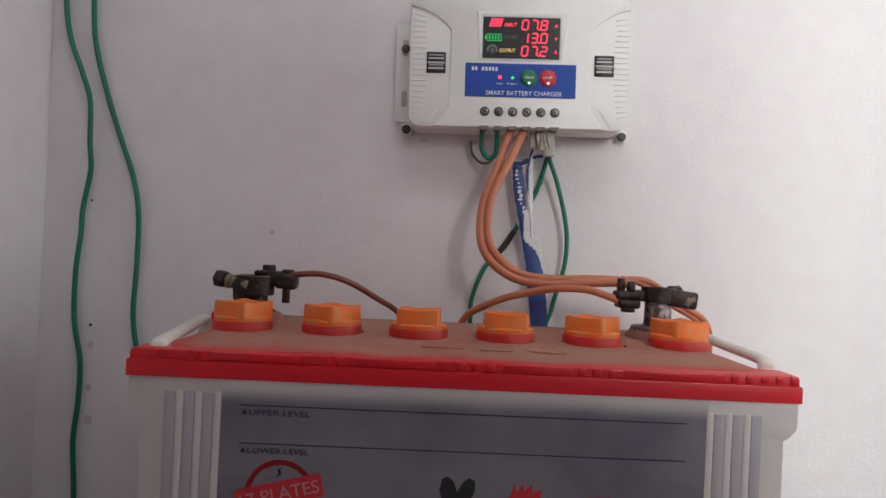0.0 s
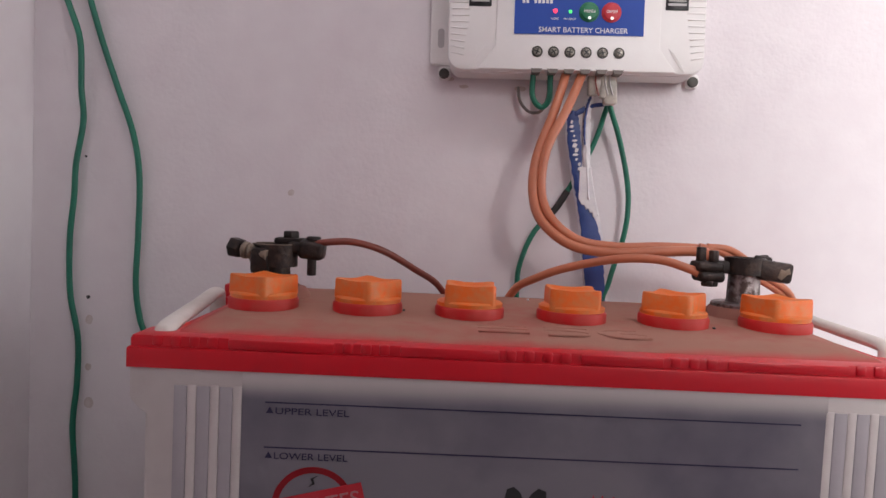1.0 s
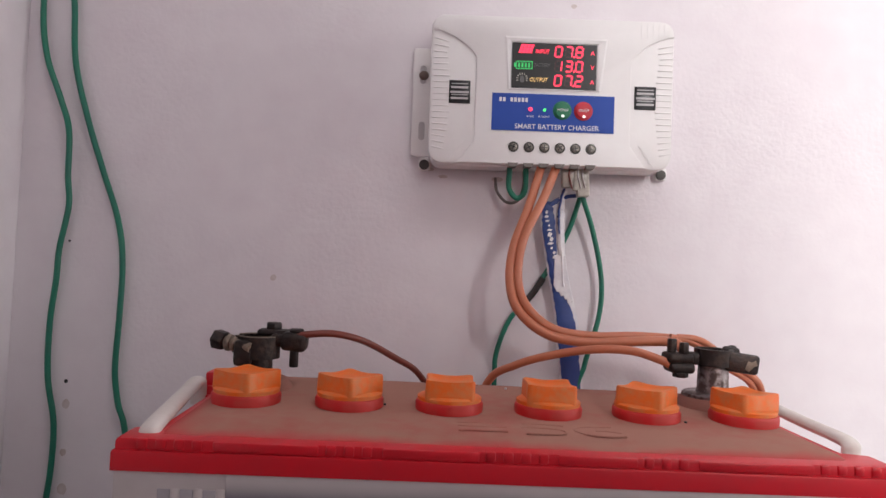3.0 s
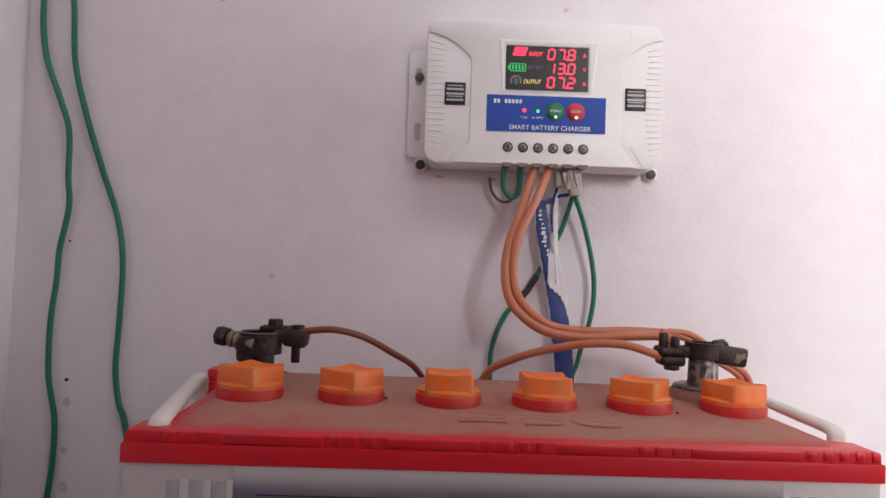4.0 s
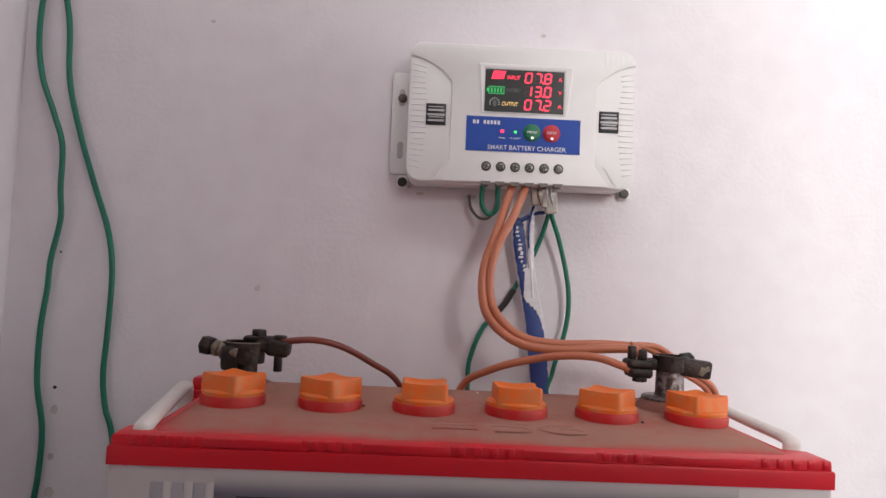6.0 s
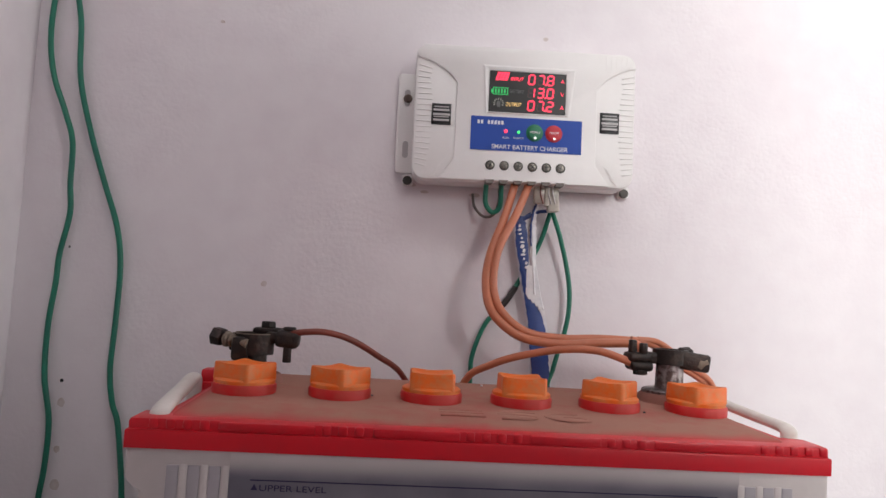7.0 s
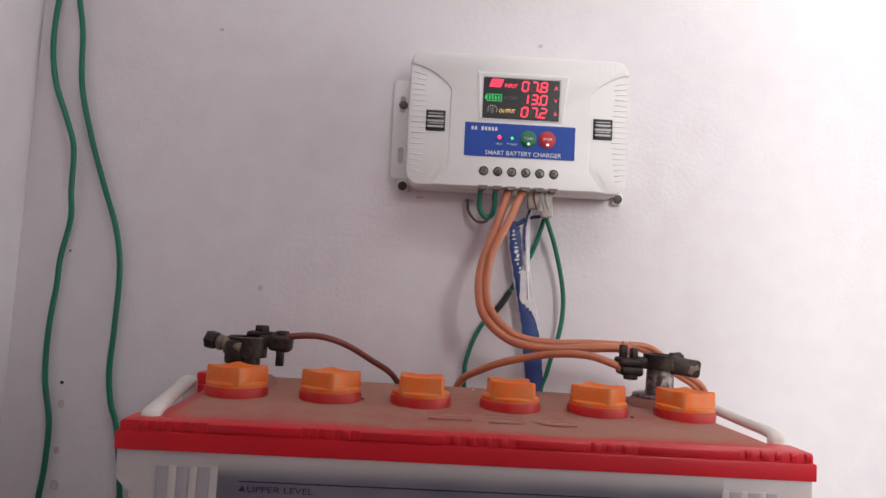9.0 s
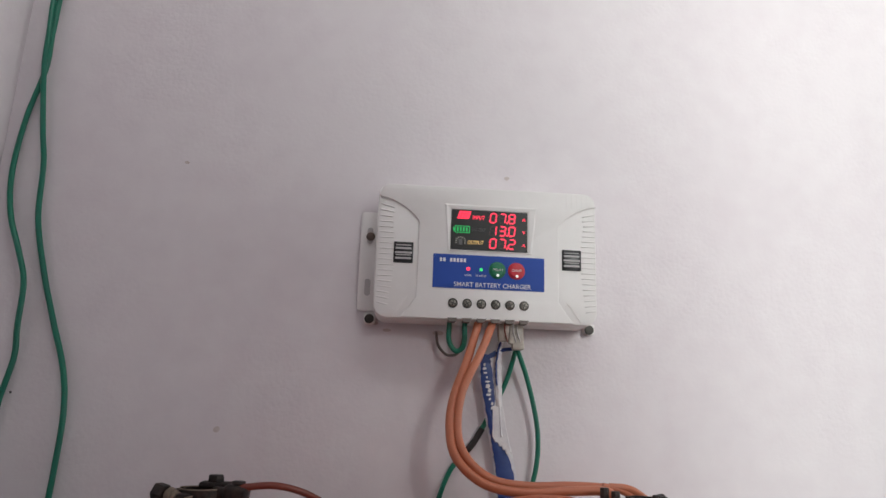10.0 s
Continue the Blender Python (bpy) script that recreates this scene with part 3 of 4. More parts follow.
def ring_body(r0, r1, z0, z1, gap, seg=28):
    """An open collar with a slit of gap degrees at its own -x side."""
    bm = bmesh.new()
    rows = []
    for k in range(seg + 1):
        a = math.pi + radians(gap / 2) + (2 * math.pi - radians(gap)) * k / seg
        c, s = math.cos(a), math.sin(a)
        rows.append([bm.verts.new(p) for p in ((r0 * c, r0 * s, z0), (r1 * c, r1 * s, z0), (r1 * c, r1 * s, z1), (r0 * c, r0 * s, z1))])
    for a, c in zip(rows, rows[1:]):
        for k in range(4):
            bm.faces.new((a[k], a[(k + 1) % 4], c[(k + 1) % 4], c[k]))
    bm.faces.new(rows[0]), bm.faces.new(rows[-1])
    bmesh.ops.recalc_face_normals(bm, faces=bm.faces)
    return bm


# dark clamp on the first post: origin on the post's axis, at the collar's foot
clamp = start("battery_clamp", B @ Matrix.Translation((0.0462, POST_W, TOP + 0.0290)), "dark oxidised metal clamp gripping the lead post", "battery clamp", "battery clamps")
part("collar", ring_body(0.0110, 0.0148, -0.001, 0.0132, 40), IRON, clamp)
part("collar_lip", ring_body(0.0122, 0.0146, 0.0128, 0.0138, 40), CRUST, clamp, "scraped brighter collar edge")
part("jaw", join(rbox(-0.0125, -0.0010, -0.0165, -0.0085, -0.0055, 0.0115, 0.0028), rbox(-0.0175, -0.0090, 0.0010, 0.0085, 0.0, 0.0125, 0.0018)), IRON, clamp)
part("pinch_bolt", cyl(0.0034, 0.0034, 0.022, 12, (-0.0220, -0.0080, 0.0105), (0, 100, -18)), CRUST, clamp, "corroded crusty bolt")
part("bolt_head", cyl(0.0068, 0.0064, 0.0080, 6, (-0.0265, -0.0065, 0.0110), (0, 100, -20), 0.0007), IRON, clamp)
part("washer", cyl(0.0058, 0.0054, 0.0030, 16, (-0.0175, -0.0095, 0.0092), (0, 98, -18), 0.0006), CRUST, clamp)
part("washer", cyl(0.0050, 0.0046, 0.0022, 16, (-0.0138, -0.0105, 0.0085), (0, 98, -18), 0.0006), CRUST, clamp)
part("arm", join(rbox(0.0080, 0.0250, -0.0070, 0.0070, 0.0060, 0.0140, 0.0022), rbox(0.0150, 0.0322, -0.0085, 0.0070, 0.0040, 0.0165, 0.0036, 3)), IRON, clamp, m=pose(0, 0, 0.0024, 0, 5, 0))
part("saddle", rbox(-0.0010, 0.0215, -0.0010, 0.0120, 0.0132, 0.0176, 0.0016), IRON, clamp)
part("saddle_bolt", cyl(0.0058, 0.0056, 0.0050, 6, (0.0090, 0.0065, 0.0170), (0, 0, 12), 0.0008), IRON, clamp)
part("saddle_bolt", cyl(0.0050, 0.0046, 0.0028, 14, (0.0255, -0.0020, 0.0165), (0, 0, 0), 0.0008), IRON, clamp)
part("bolt_tail", cyl(0.0030, 0.0030, 0.0130, 12, (0.0250, -0.0040, -0.0060), (0, 0, 0), 0.0005), IRON, clamp)

# greenish-black clamp on the second post
clamp = start("battery_clamp", B @ Matrix.Translation((0.3562, POST_W, TOP + 0.0362)), "blackened metal clamp with twin bolts on the lead post", "battery clamp", "battery clamps")
part("collar", ring_body(0.0102, 0.0130, 0, 0.0112, 40), IRON, clamp, m=pose(0, 0, 0, 0, 0, 200))
part("jaw", join(rbox(0.0080, 0.0305, -0.0110, -0.0040, -0.0025, 0.0108, 0.0024), rbox(0.0105, 0.0220, 0.0040, 0.0095, 0.0, 0.0130, 0.0018)), IRON, clamp, m=pose(-0.0036, 0, 0.0012, 0, 6, -5))
part("jaw_plate", prism([(0.0205, 0.0005), (0.0236, -0.0008), (0.0262, 0.0030), (0.0288, 0.0042), (0.0272, 0.0078), (0.0246, 0.0058), (0.0222, 0.0064)], -0.0100, -0.0113, "y", 0.0003), CRUST, clamp, "pale corroded patch", m=pose(-0.0036, 0, 0.0012, 0, 6, -5))
part("bolt_head", cyl(0.0058, 0.0058, 0.0055, 6, (0.0180, 0.0095, 0.0075), (-90, 20, 10), 0.0006), IRON, clamp)
part("arm", rbox(-0.0200, -0.0080, -0.0050, 0.0050, 0.0000, 0.0085, 0.002), IRON, clamp)
part("cable_block", join(rbox(-0.0325, -0.0155, -0.0090, 0.0090, -0.0058, 0.0015, 0.0026, 3), rbox(-0.0340, -0.0165, -0.0085, 0.0085, 0.0010, 0.0075, 0.0022, 3)), IRON, clamp)
for x, y, h in ((-0.0290, 0.0010, 0.0098), (-0.0225, -0.0040, 0.0080)):
    part("block_bolt", cyl(0.0032, 0.0031, h, 8, (x, y, 0.0070), (0, 0, 20), 0.0006), IRON, clamp)
part("block_nut", cyl(0.0052, 0.0052, 0.0035, 6, (-0.0245, -0.0045, -0.0085), (0, 0, 12), 0.0005), IRON, clamp)

# ---- the charge controller on the wall: local x to its right, y into the wall ----
box = start("charge_controller", pose(0.043, 0, 0.4354, 0, -math.degrees(0.0162), 0), "white plastic battery charger with lit red display, screwed to wall", "battery charger")
FACE = -0.0372


def rounded(x0, x1, z0, z1, r, seg=6):
    out = []
    for cx, cz, a0 in ((x1 - r, z1 - r, 0), (x0 + r, z1 - r, 90), (x0 + r, z0 + r, 180), (x1 - r, z0 + r, 270)):
        out += [(cx + r * math.cos(radians(a0 + 90 * k / seg)), cz + r * math.sin(radians(a0 + 90 * k / seg))) for k in range(seg + 1)]
    return out


X0, X1, Z0, Z1 = -0.1013, 0.0888, -0.0440, 0.0728
shell = join(prism(rounded(X0 + 0.001, X1 - 0.001, Z0 - 0.0005, Z1, 0.010), -0.003, FACE + 0.0085, "y"), prism(rounded(X0, X1, Z0, Z1, 0.011), FACE + 0.009, FACE + 0.0018, "y", 0.0016))
part("housing", shell, WHITE, box, "white plastic housing")
left = [(-0.0992 + 0.0335 * (1 - (1 - k / 8) ** 1.25), 0.0600 - 0.0205 * (k / 8) ** 1.5) for k in range(9)]
mid = -0.0054
rightside = [(2 * mid - x, z) for x, z in reversed(left)]
face = left + [(-0.0660, -0.0262), (-0.0785, Z0 + 0.0008), (2 * mid + 0.0785, Z0 + 0.0008), (2 * mid + 0.0660, -0.0262)] + rightside
corner_r = [(X1 - 0.001 - 0.010 + 0.010 * math.cos(radians(15 * k)), Z1 - 0.001 - 0.010 + 0.010 * math.sin(radians(15 * k))) for k in range(7)]
corner_l = [(X0 + 0.001 + 0.010 - 0.010 * math.sin(radians(15 * k)), Z1 - 0.001 - 0.010 + 0.010 * math.cos(radians(15 * k))) for k in range(7)]
part("face_plate", prism(face + corner_r + corner_l, FACE + 0.004, FACE, "y", 0.0007), WHITE, box)
for side in (-1, 1):
    for k in range(19):
        z = 0.0525 - 0.0047 * k
        run = 0.0150 - 0.0055 * abs(k - 9) / 9 if k > 1 else 0.012
        xa = X0 + 0.0022
        xb = xa + run
        if side > 0:
            xa, xb = 2 * mid - xb, 2 * mid - xa
        slope = (0.25 * (k - 13) if k > 13 else 0.0) + (0.5 * (3 - k) if k < 3 else 0)
        bm = rbox(-(xb - xa) / 2, (xb - xa) / 2, FACE + 0.0012, FACE + 0.0022, -0.0005, 0.0005, 0.0003, 1)
        part("vent_rib", bm, WHITE, box, m=pose((xa + xb) / 2, 0, z, 0, (-side * slope * 9), 0))
    for k in range(2):
        x = mid + side * (0.0728 + 0.0026 * k)
        part("moulding", rbox(-0.0003, 0.0003, FACE + 0.0013, FACE + 0.0022, -0.0085, 0.0085), WHITE, box, m=pose(x, 0, -0.0330 - 0.002 * k, 0, side * -32, 0), smooth=0)
for k in range(5):
    x = 0.062 + 0.0045 * k
    part("moulding", rbox(x, x + 0.0005, FACE - 0.0002, FACE + 0.001, 0.0580, 0.0700), WHITE, box, smooth=0)

# mounting flange with its slotted tab and feet
tab = rounded(-0.1160, -0.0950, -0.0350, 0.0545, 0.003)
part("mounting_tab", prism(tab, -0.002, -0.0045, "y", 0.0006), WHITE, box)
for z in (0.0325, -0.0140):
    part("tab_slot", prism(rounded(-0.1102, -0.1052, z - 0.0075, z + 0.0075, 0.0024), -0.0040, -0.0048, "y"), GREYP, box, "grey slotted screw hole", smooth=0)
part("mounting_screw", cyl(0.0042, 0.0030, 0.0030, 16, (-0.1072, -0.0048, 0.0318), (90, 0, 0), 0.0005), RUST, box, "rusty screw head")
for x, z in ((-0.1045, -0.0420), (0.0895, -0.0440)):
    part("foot", prism(rounded(x - 0.0046, x + 0.0052, z - 0.0044, z + 0.0060, 0.003), -0.002, -0.0070, "y", 0.0008), WHITE, box)
    part("foot_screw", cyl(0.0042, 0.0040, 0.0022, 16, (x, -0.0066, z), (90, 0, 0), 0.0004), HOLE, box, "dark screw in its hole")


def plate(name, x0, x1, z0, z1, out, material, parent=None, r=0.0, label=""):
    poly = rounded(x0, x1, z0, z1, r) if r else [(x0, z0), (x1, z0), (x1, z1), (x0, z1)]
    return part(name, prism(poly, FACE + 0.0002, FACE - out, "y"), material, parent or box, label, smooth=0)


# display
LX0, LX1, LZ0, LZ1 = -0.0382, 0.0277, 0.0162, 0.0515
o = ((LX0 - 0.0030, LZ0 - 0.0010), (LX1 + 0.0040, LZ0 - 0.0010), (LX1 + 0.0085, LZ1 + 0.0050), (LX0 - 0.0060, LZ1 + 0.0050))
i = ((LX0 - 0.0008, LZ0 - 0.0004), (LX1 + 0.0008, LZ0 - 0.0004), (LX1 + 0.0008, LZ1 + 0.0008), (LX0 - 0.0008, LZ1 + 0.0008))
bm = bmesh.new()
ov = [bm.verts.new((x, FACE - 0.0002, z)) for x, z in o]
oi = [bm.verts.new((x + (0.0015 if k in (0, 3) else -0.0015), FACE - 0.0010, z + (0.0015 if k > 1 else 0) * -1)) for k, (x, z) in enumerate(o)]
iv = [bm.verts.new((x, FACE - 0.0006, z)) for x, z in i]
for a, c in ((ov, oi), (oi, iv)):
    for k in range(4):
        bm.faces.new((a[k], a[(k + 1) % 4], c[(k + 1) % 4], c[k]))
bmesh.ops.recalc_face_normals(bm, faces=bm.faces)
part("display_bezel", bm, WHITE, box, smooth=0)
screen = plate("display", LX0, LX1, LZ0, LZ1, 0.0008, SCREEN, label="black lit display")
FRONT_Y = FACE - 0.0010


def bar(poly, material, name="segment", parent=None):
    return part(name, prism(poly, FACE - 0.0006, FRONT_Y, "y"), material, parent or screen, smooth=0)


SEG = {"0": "abcdef", "1": "bc", "2": "abged", "3": "abgcd", "7": "abc", "8": "abcdefg"}


def digit(x, z, ch):
    w, h, t = 0.0050, 0.0080, 0.00115
    spots = {"a": (0, h / 2, 1), "g": (0, 0, 1), "d": (0, -h / 2, 1), "f": (-w / 2, h / 4, 0), "b": (w / 2, h / 4, 0), "e": (-w / 2, -h / 4, 0), "c": (w / 2, -h / 4, 0)}
    for s, (dx, dz, flatways) in spots.items():
        a, c = (w / 2 - 0.0009, t / 2) if flatways else (t / 2, h / 4 - 0.0007)
        cx, cz = x + dx, z + dz
        poly = [(cx - a - (t / 2 if flatways else 0), cz), (cx - a, cz - c), (cx + a, cz - c), (cx + a + (t / 2 if flatways else 0), cz), (cx + a, cz + c), (cx - a, cz + c)]
        if not flatways:
            poly = [(cx, cz - c - t / 2), (cx + a, cz - c), (cx + a, cz + c), (cx, cz + c + t / 2), (cx - a, cz + c), (cx - a, cz - c)]
        poly = [(px + 0.10 * (pz - z), pz) for px, pz in poly]
        bar(poly, LIT_RED if s in SEG[ch] else DIM_RED)


for row, (text, unit) in enumerate((("078", "A"), ("130", "V"), ("072", "A"))):
    z = LZ1 - 0.0062 - 0.0113 * row
    for k, ch in enumerate(text):
        digit(LX0 + 0.0361 + 0.0081 * k, z, ch)
    x = LX0 + 0.0361 + 0.0122
    bar(rounded(x - 0.0007, x + 0.0007, z - 0.0046, z - 0.0032, 0.0004), LIT_RED, "decimal_point")
    letters("unit", unit, 0.0044, LIT_RED, screen, pose(LX1 - 0.0032, FRONT_Y, z - 0.0018, 90, 0, 0))
letters("input_text", "INPUT", 0.0046, LIT_RED, screen, pose(LX0 + 0.0236, FRONT_Y, LZ1 - 0.0080, 90, 0, 0), 0.0110, shear=0.2)
letters("battery_text", "BATTERY", 0.0042, GREY_INK, screen, pose(LX0 + 0.0236, FRONT_Y, LZ1 - 0.0186, 90, 0, 0), 0.0125, shear=0.2)
letters("output_text", "OUTPUT", 0.0046, LIT_AMBER, screen, pose(LX0 + 0.0212, FRONT_Y, LZ1 - 0.0302, 90, 0, 0), 0.0138, shear=0.2)
for i in range(4):
    for j in range(3):
        x, z = LX0 + 0.0048 + 0.0026 * i + 0.0008 * j, LZ1 - 0.0080 + 0.0024 * j
        bar([(x, z), (x + 0.0022, z), (x + 0.0029, z + 0.0020), (x + 0.0007, z + 0.0020)], LIT_RED, "panel_icon")
for x0, x1, z0, z1 in ((0.0030, 0.0160, -0.0150, -0.0144), (0.0030, 0.0160, -0.0206, -0.0200), (0.0030, 0.0036, -0.0206, -0.0144), (0.0154, 0.0160, -0.0206, -0.0144), (0.0016, 0.0030, -0.0190, -0.0160)):
    bar([(LX0 + x0, LZ1 + z0), (LX0 + x1, LZ1 + z0), (LX0 + x1, LZ1 + z1), (LX0 + x0, LZ1 + z1)], LIT_GREEN, "battery_icon")
for k in range(4):
    x = LX0 + 0.0048 + 0.0026 * k
    bar([(x, LZ1 - 0.0192), (x + 0.0014, LZ1 - 0.0192), (x + 0.0014, LZ1 - 0.0158), (x, LZ1 - 0.0158)], LIT_GREEN, "charge_bar")
for k in range(9):
    a = radians(-20 + 27.5 * k)
    cx, cz = LX0 + 0.0082, LZ1 - 0.0282
    c, s = math.cos(a), math.sin(a)
    r0, r1, w = 0.0032, 0.0046, 0.0003
    bar([(cx + r0 * c - w * s, cz + r0 * s + w * c), (cx + r1 * c - w * s, cz + r1 * s + w * c), (cx + r1 * c + w * s, cz + r1 * s - w * c), (cx + r0 * c + w * s, cz + r0 * s - w * c)], LIT_PALE, "bulb_ray")
bar(rounded(LX0 + 0.0066, LX0 + 0.0098, LZ1 - 0.0312, LZ1 - 0.0260, 0.0014), GREY_INK, "bulb_icon")

# blue label
BX0, BX1, BZ0, BZ1 = -0.0527, 0.0425, -0.0172, 0.0117
panel = plate("label", BX0, BX1, BZ0, BZ1, 0.0006, BLUE, label="blue printed label")


def tag_at(x, z, out=0.0007):
    return pose(x, FACE - out, z, 90, 0, 0)


letters("title", "SMART BATTERY CHARGER", 0.0054, INK, panel, tag_at(-0.0018, -0.0156), 0.0655, bold=0.00003)
for k in range(8):
    if k != 2:
        x = BX0 + 0.0055 + 0.0029 * k
        part("maker_bar", rbox(x, x + 0.0020, FACE - 0.0008, FACE - 0.0004, 0.0052, 0.0084), INK, panel, smooth=0)
part("diode", cyl(0.0017, 0.0013, 0.0016, 16, (-0.0228, FACE - 0.0006, -0.0003), (90, 0, 0), 0.0004), LED_RED, panel, "glowing red diode")
part("diode", cyl(0.0013, 0.0010, 0.0016, 16, (-0.0118, FACE - 0.0006, -0.0006), (90, 0, 0), 0.0003), LED_GREEN, panel, "glowing green diode")
for x, text, material in ((0.0020, "MENU", BTN_GREEN), (0.0184, "ON/OFF", BTN_RED)):
    button = part("button", join(cyl(0.0074, 0.0072, 0.0010, 32, (x, FACE - 0.0005, -0.0005), (90, 0, 0), 0.0003), cyl(0.0064, 0.0058, 0.0016, 32, (x, FACE - 0.0013, -0.0005), (90, 0, 0), 0.0006)), material, panel, "round push button")
    # the button's glint is drawn as a glowing dot, it is no lamp
    part("button_glint", cyl(0.0012, 0.0009, 0.0006, 12, (x + 0.0002, FACE - 0.0029, -0.0052), (90, 0, 0)), GLINT_WHITE, button, "small painted white glint")
    letters("button_text", text, 0.0030, INK, button, pose(x, FACE - 0.0030, -0.0014, 90, 0, 0), 0.0080)
letters("diode_text", "WORK", 0.0022, INK, panel, tag_at(-0.0228, -0.0066), 0.0058)
letters("diode_text", "PV INPUT", 0.0022, INK, panel, tag_at(-0.0118, -0.0066), 0.0090)

# twin USB sockets on both wings
for x in (-0.0781, 0.0668):
    socket = part("usb_socket", rbox(x - 0.0083, x + 0.0083, FACE + 0.0008, FACE + 0.0040, 0.0028, 0.0208, 0.0004), BLACK, box, "black double USB socket")
    for z in (0.0162, 0.0076):
        part("contact", rbox(x - 0.0068, x + 0.0066, FACE + 0.0002, FACE + 0.0010, z - 0.0018, z - 0.0002), GREYP, socket, smooth=0)
        part("tongue", rbox(x - 0.0064, x + 0.0062, FACE + 0.0004, FACE + 0.0010, z + 0.0014, z + 0.0022), GREYP, socket, smooth=0)
    part("divider", rbox(x - 0.0072, x + 0.0072, FACE + 0.0001, FACE + 0.0010, 0.0106, 0.0122), GREYP, socket, smooth=0)

# terminal screws and the wire gates under them
for k in range(6):
    x = -0.0351 + 0.01206 * k
    well = part("terminal_screw", cyl(0.0041, 0.0041, 0.0008, 24, (x, FACE + 0.0003, -0.0299), (90, 0, 0)), HOLE, box, "steel screw in a dark round well", smooth=0)
    part("screw_head", cyl(0.0030, 0.0027, 0.0008, 20, (x, FACE - 0.0005, -0.0299), (90, 0, 0), 0.0003), SCREW, well)
    for turn in (20 + 37 * k, 110 + 37 * k):
        part("screw_slot", rbox(-0.0024, 0.0024, -0.0001, 0.0002, -0.0004, 0.0004), BLACK, well, m=pose(x, FACE - 0.00135, -0.0299, 0, turn, 0), smooth=0)
    # solid prism whose dark colour gives the shade inside the entry
    gate = prism([(x - 0.0042, Z0 + 0.0018), (x + 0.0042, Z0 + 0.0018), (x + 0.0028, Z0 - 0.0012), (x - 0.0028, Z0 - 0.0012)], FACE + 0.012, FACE - 0.0003, "y")
    part("wire_gate", gate, GATE, box, "wire entry, its shade painted grey", smooth=0)


# ---- cables: each one a strand of its own ----
def strand(name, points, r, material, label, category="cable", group="", steps=8, flat=1.0):
    return tagged(part(name, tube(points, r, 12, steps, flat), material, None, label, smooth=80), "", category, group)


strand("wire", [(-0.3495, -0.005, FLOOR + 0.003), (-0.3505, -0.005, 0.045), (-0.3535, -0.005, 0.093), (-0.3505, -0.005, 0.130), (-0.3505, -0.005, 0.167), (-0.3575, -0.005, 0.204), (-0.3585, -0.005, 0.247), (-0.3555, -0.005, 0.283), (-0.3545, -0.005, 0.308), (-0.3485, -0.006, 0.343),
                (-0.3495, -0.008, 0.368), (-0.3505, -0.009, 0.405), (-0.3595, -0.008, 0.431), (-0.3735, -0.006, 0.465), (-0.3795, -0.005, 0.504), (-0.3765, -0.005, 0.553), (-0.3675, -0.006, 0.601), (-0.3665, -0.008, 0.638), (-0.3675, -0.005, 0.72), (-0.3695, -0.004, 0.95), (-0.3675, -0.004, 2.59)],
       0.0024, GREEN, "thin green insulated wire running down the corner", "wire", "green wall wires")
strand("wire", [(-0.2855, -0.006, FLOOR + 0.003), (-0.2825, -0.006, 0.08), (-0.2915, -0.006, 0.160), (-0.2995, -0.005, 0.185), (-0.3035, -0.005, 0.213), (-0.3025, -0.005, 0.253), (-0.3025, -0.005, 0.300), (-0.3085, -0.005, 0.335), (-0.3225, -0.005, 0.373), (-0.3375, -0.005, 0.415), (-0.3505, -0.005, 0.462),
                (-0.3545, -0.005, 0.511), (-0.3605, -0.006, 0.545), (-0.3675, -0.009, 0.599), (-0.3685, -0.011, 0.638), (-0.3725, -0.007, 0.70), (-0.3755, -0.005, 0.95), (-0.3755, -0.005, 2.59)],
       0.0024, GREEN, "thin green insulated wire kinked beside the battery", "wire", "green wall wires")
strand("power_cable", [(0.0320, -0.028, 0.397), (0.0312, -0.030, 0.389), (0.0222, -0.042, 0.359), (0.0109, -0.052, 0.327), (0.0087, -0.058, 0.3007), (0.0153, -0.064, 0.280), (0.0366, -0.070, 0.2639), (0.0663, -0.075, 0.2600), (0.0991, -0.078, 0.2628), (0.1236, -0.081, 0.2640), (0.1290, -0.088, 0.2600)],
       0.0035, COPPER, "orange power cable bending down to the clamp", "power cable", "orange cables")
strand("power_cable", [(0.0435, -0.028, 0.397), (0.0430, -0.030, 0.3897), (0.0326, -0.042, 0.3641), (0.0176, -0.052, 0.3316), (0.0147, -0.0575, 0.3011), (0.0229, -0.0625, 0.2812), (0.0427, -0.0645, 0.2672), (0.0703, -0.0675, 0.2640), (0.0989, -0.0695, 0.2655), (0.1236, -0.0715, 0.2655), (0.1330, -0.0730, 0.2640)],
       0.0035, COPPER, "orange power cable running beside its pair", "power cable", "orange cables")
for n, dx in enumerate((0.0, 0.0052)):
    strand("power_cable", [(0.1225 + dx, -0.080, 0.2675), (0.1407 + dx, -0.079, 0.2632 + 0.4 * dx), (0.1670 + dx, -0.070, 0.2475 + 0.3 * dx), (0.1960 + dx, -0.052, 0.2300 + 0.3 * dx), (0.2060 + dx, -0.032, 0.195), (0.2080 + dx, -0.026, 0.14), (0.2080 + dx, -0.022, 0.06), (0.2080 + dx, -0.02, FLOOR + 0.004)],
           0.0026, COPPER, "orange cable leaving the clamp behind the battery", "power cable", "orange cables")
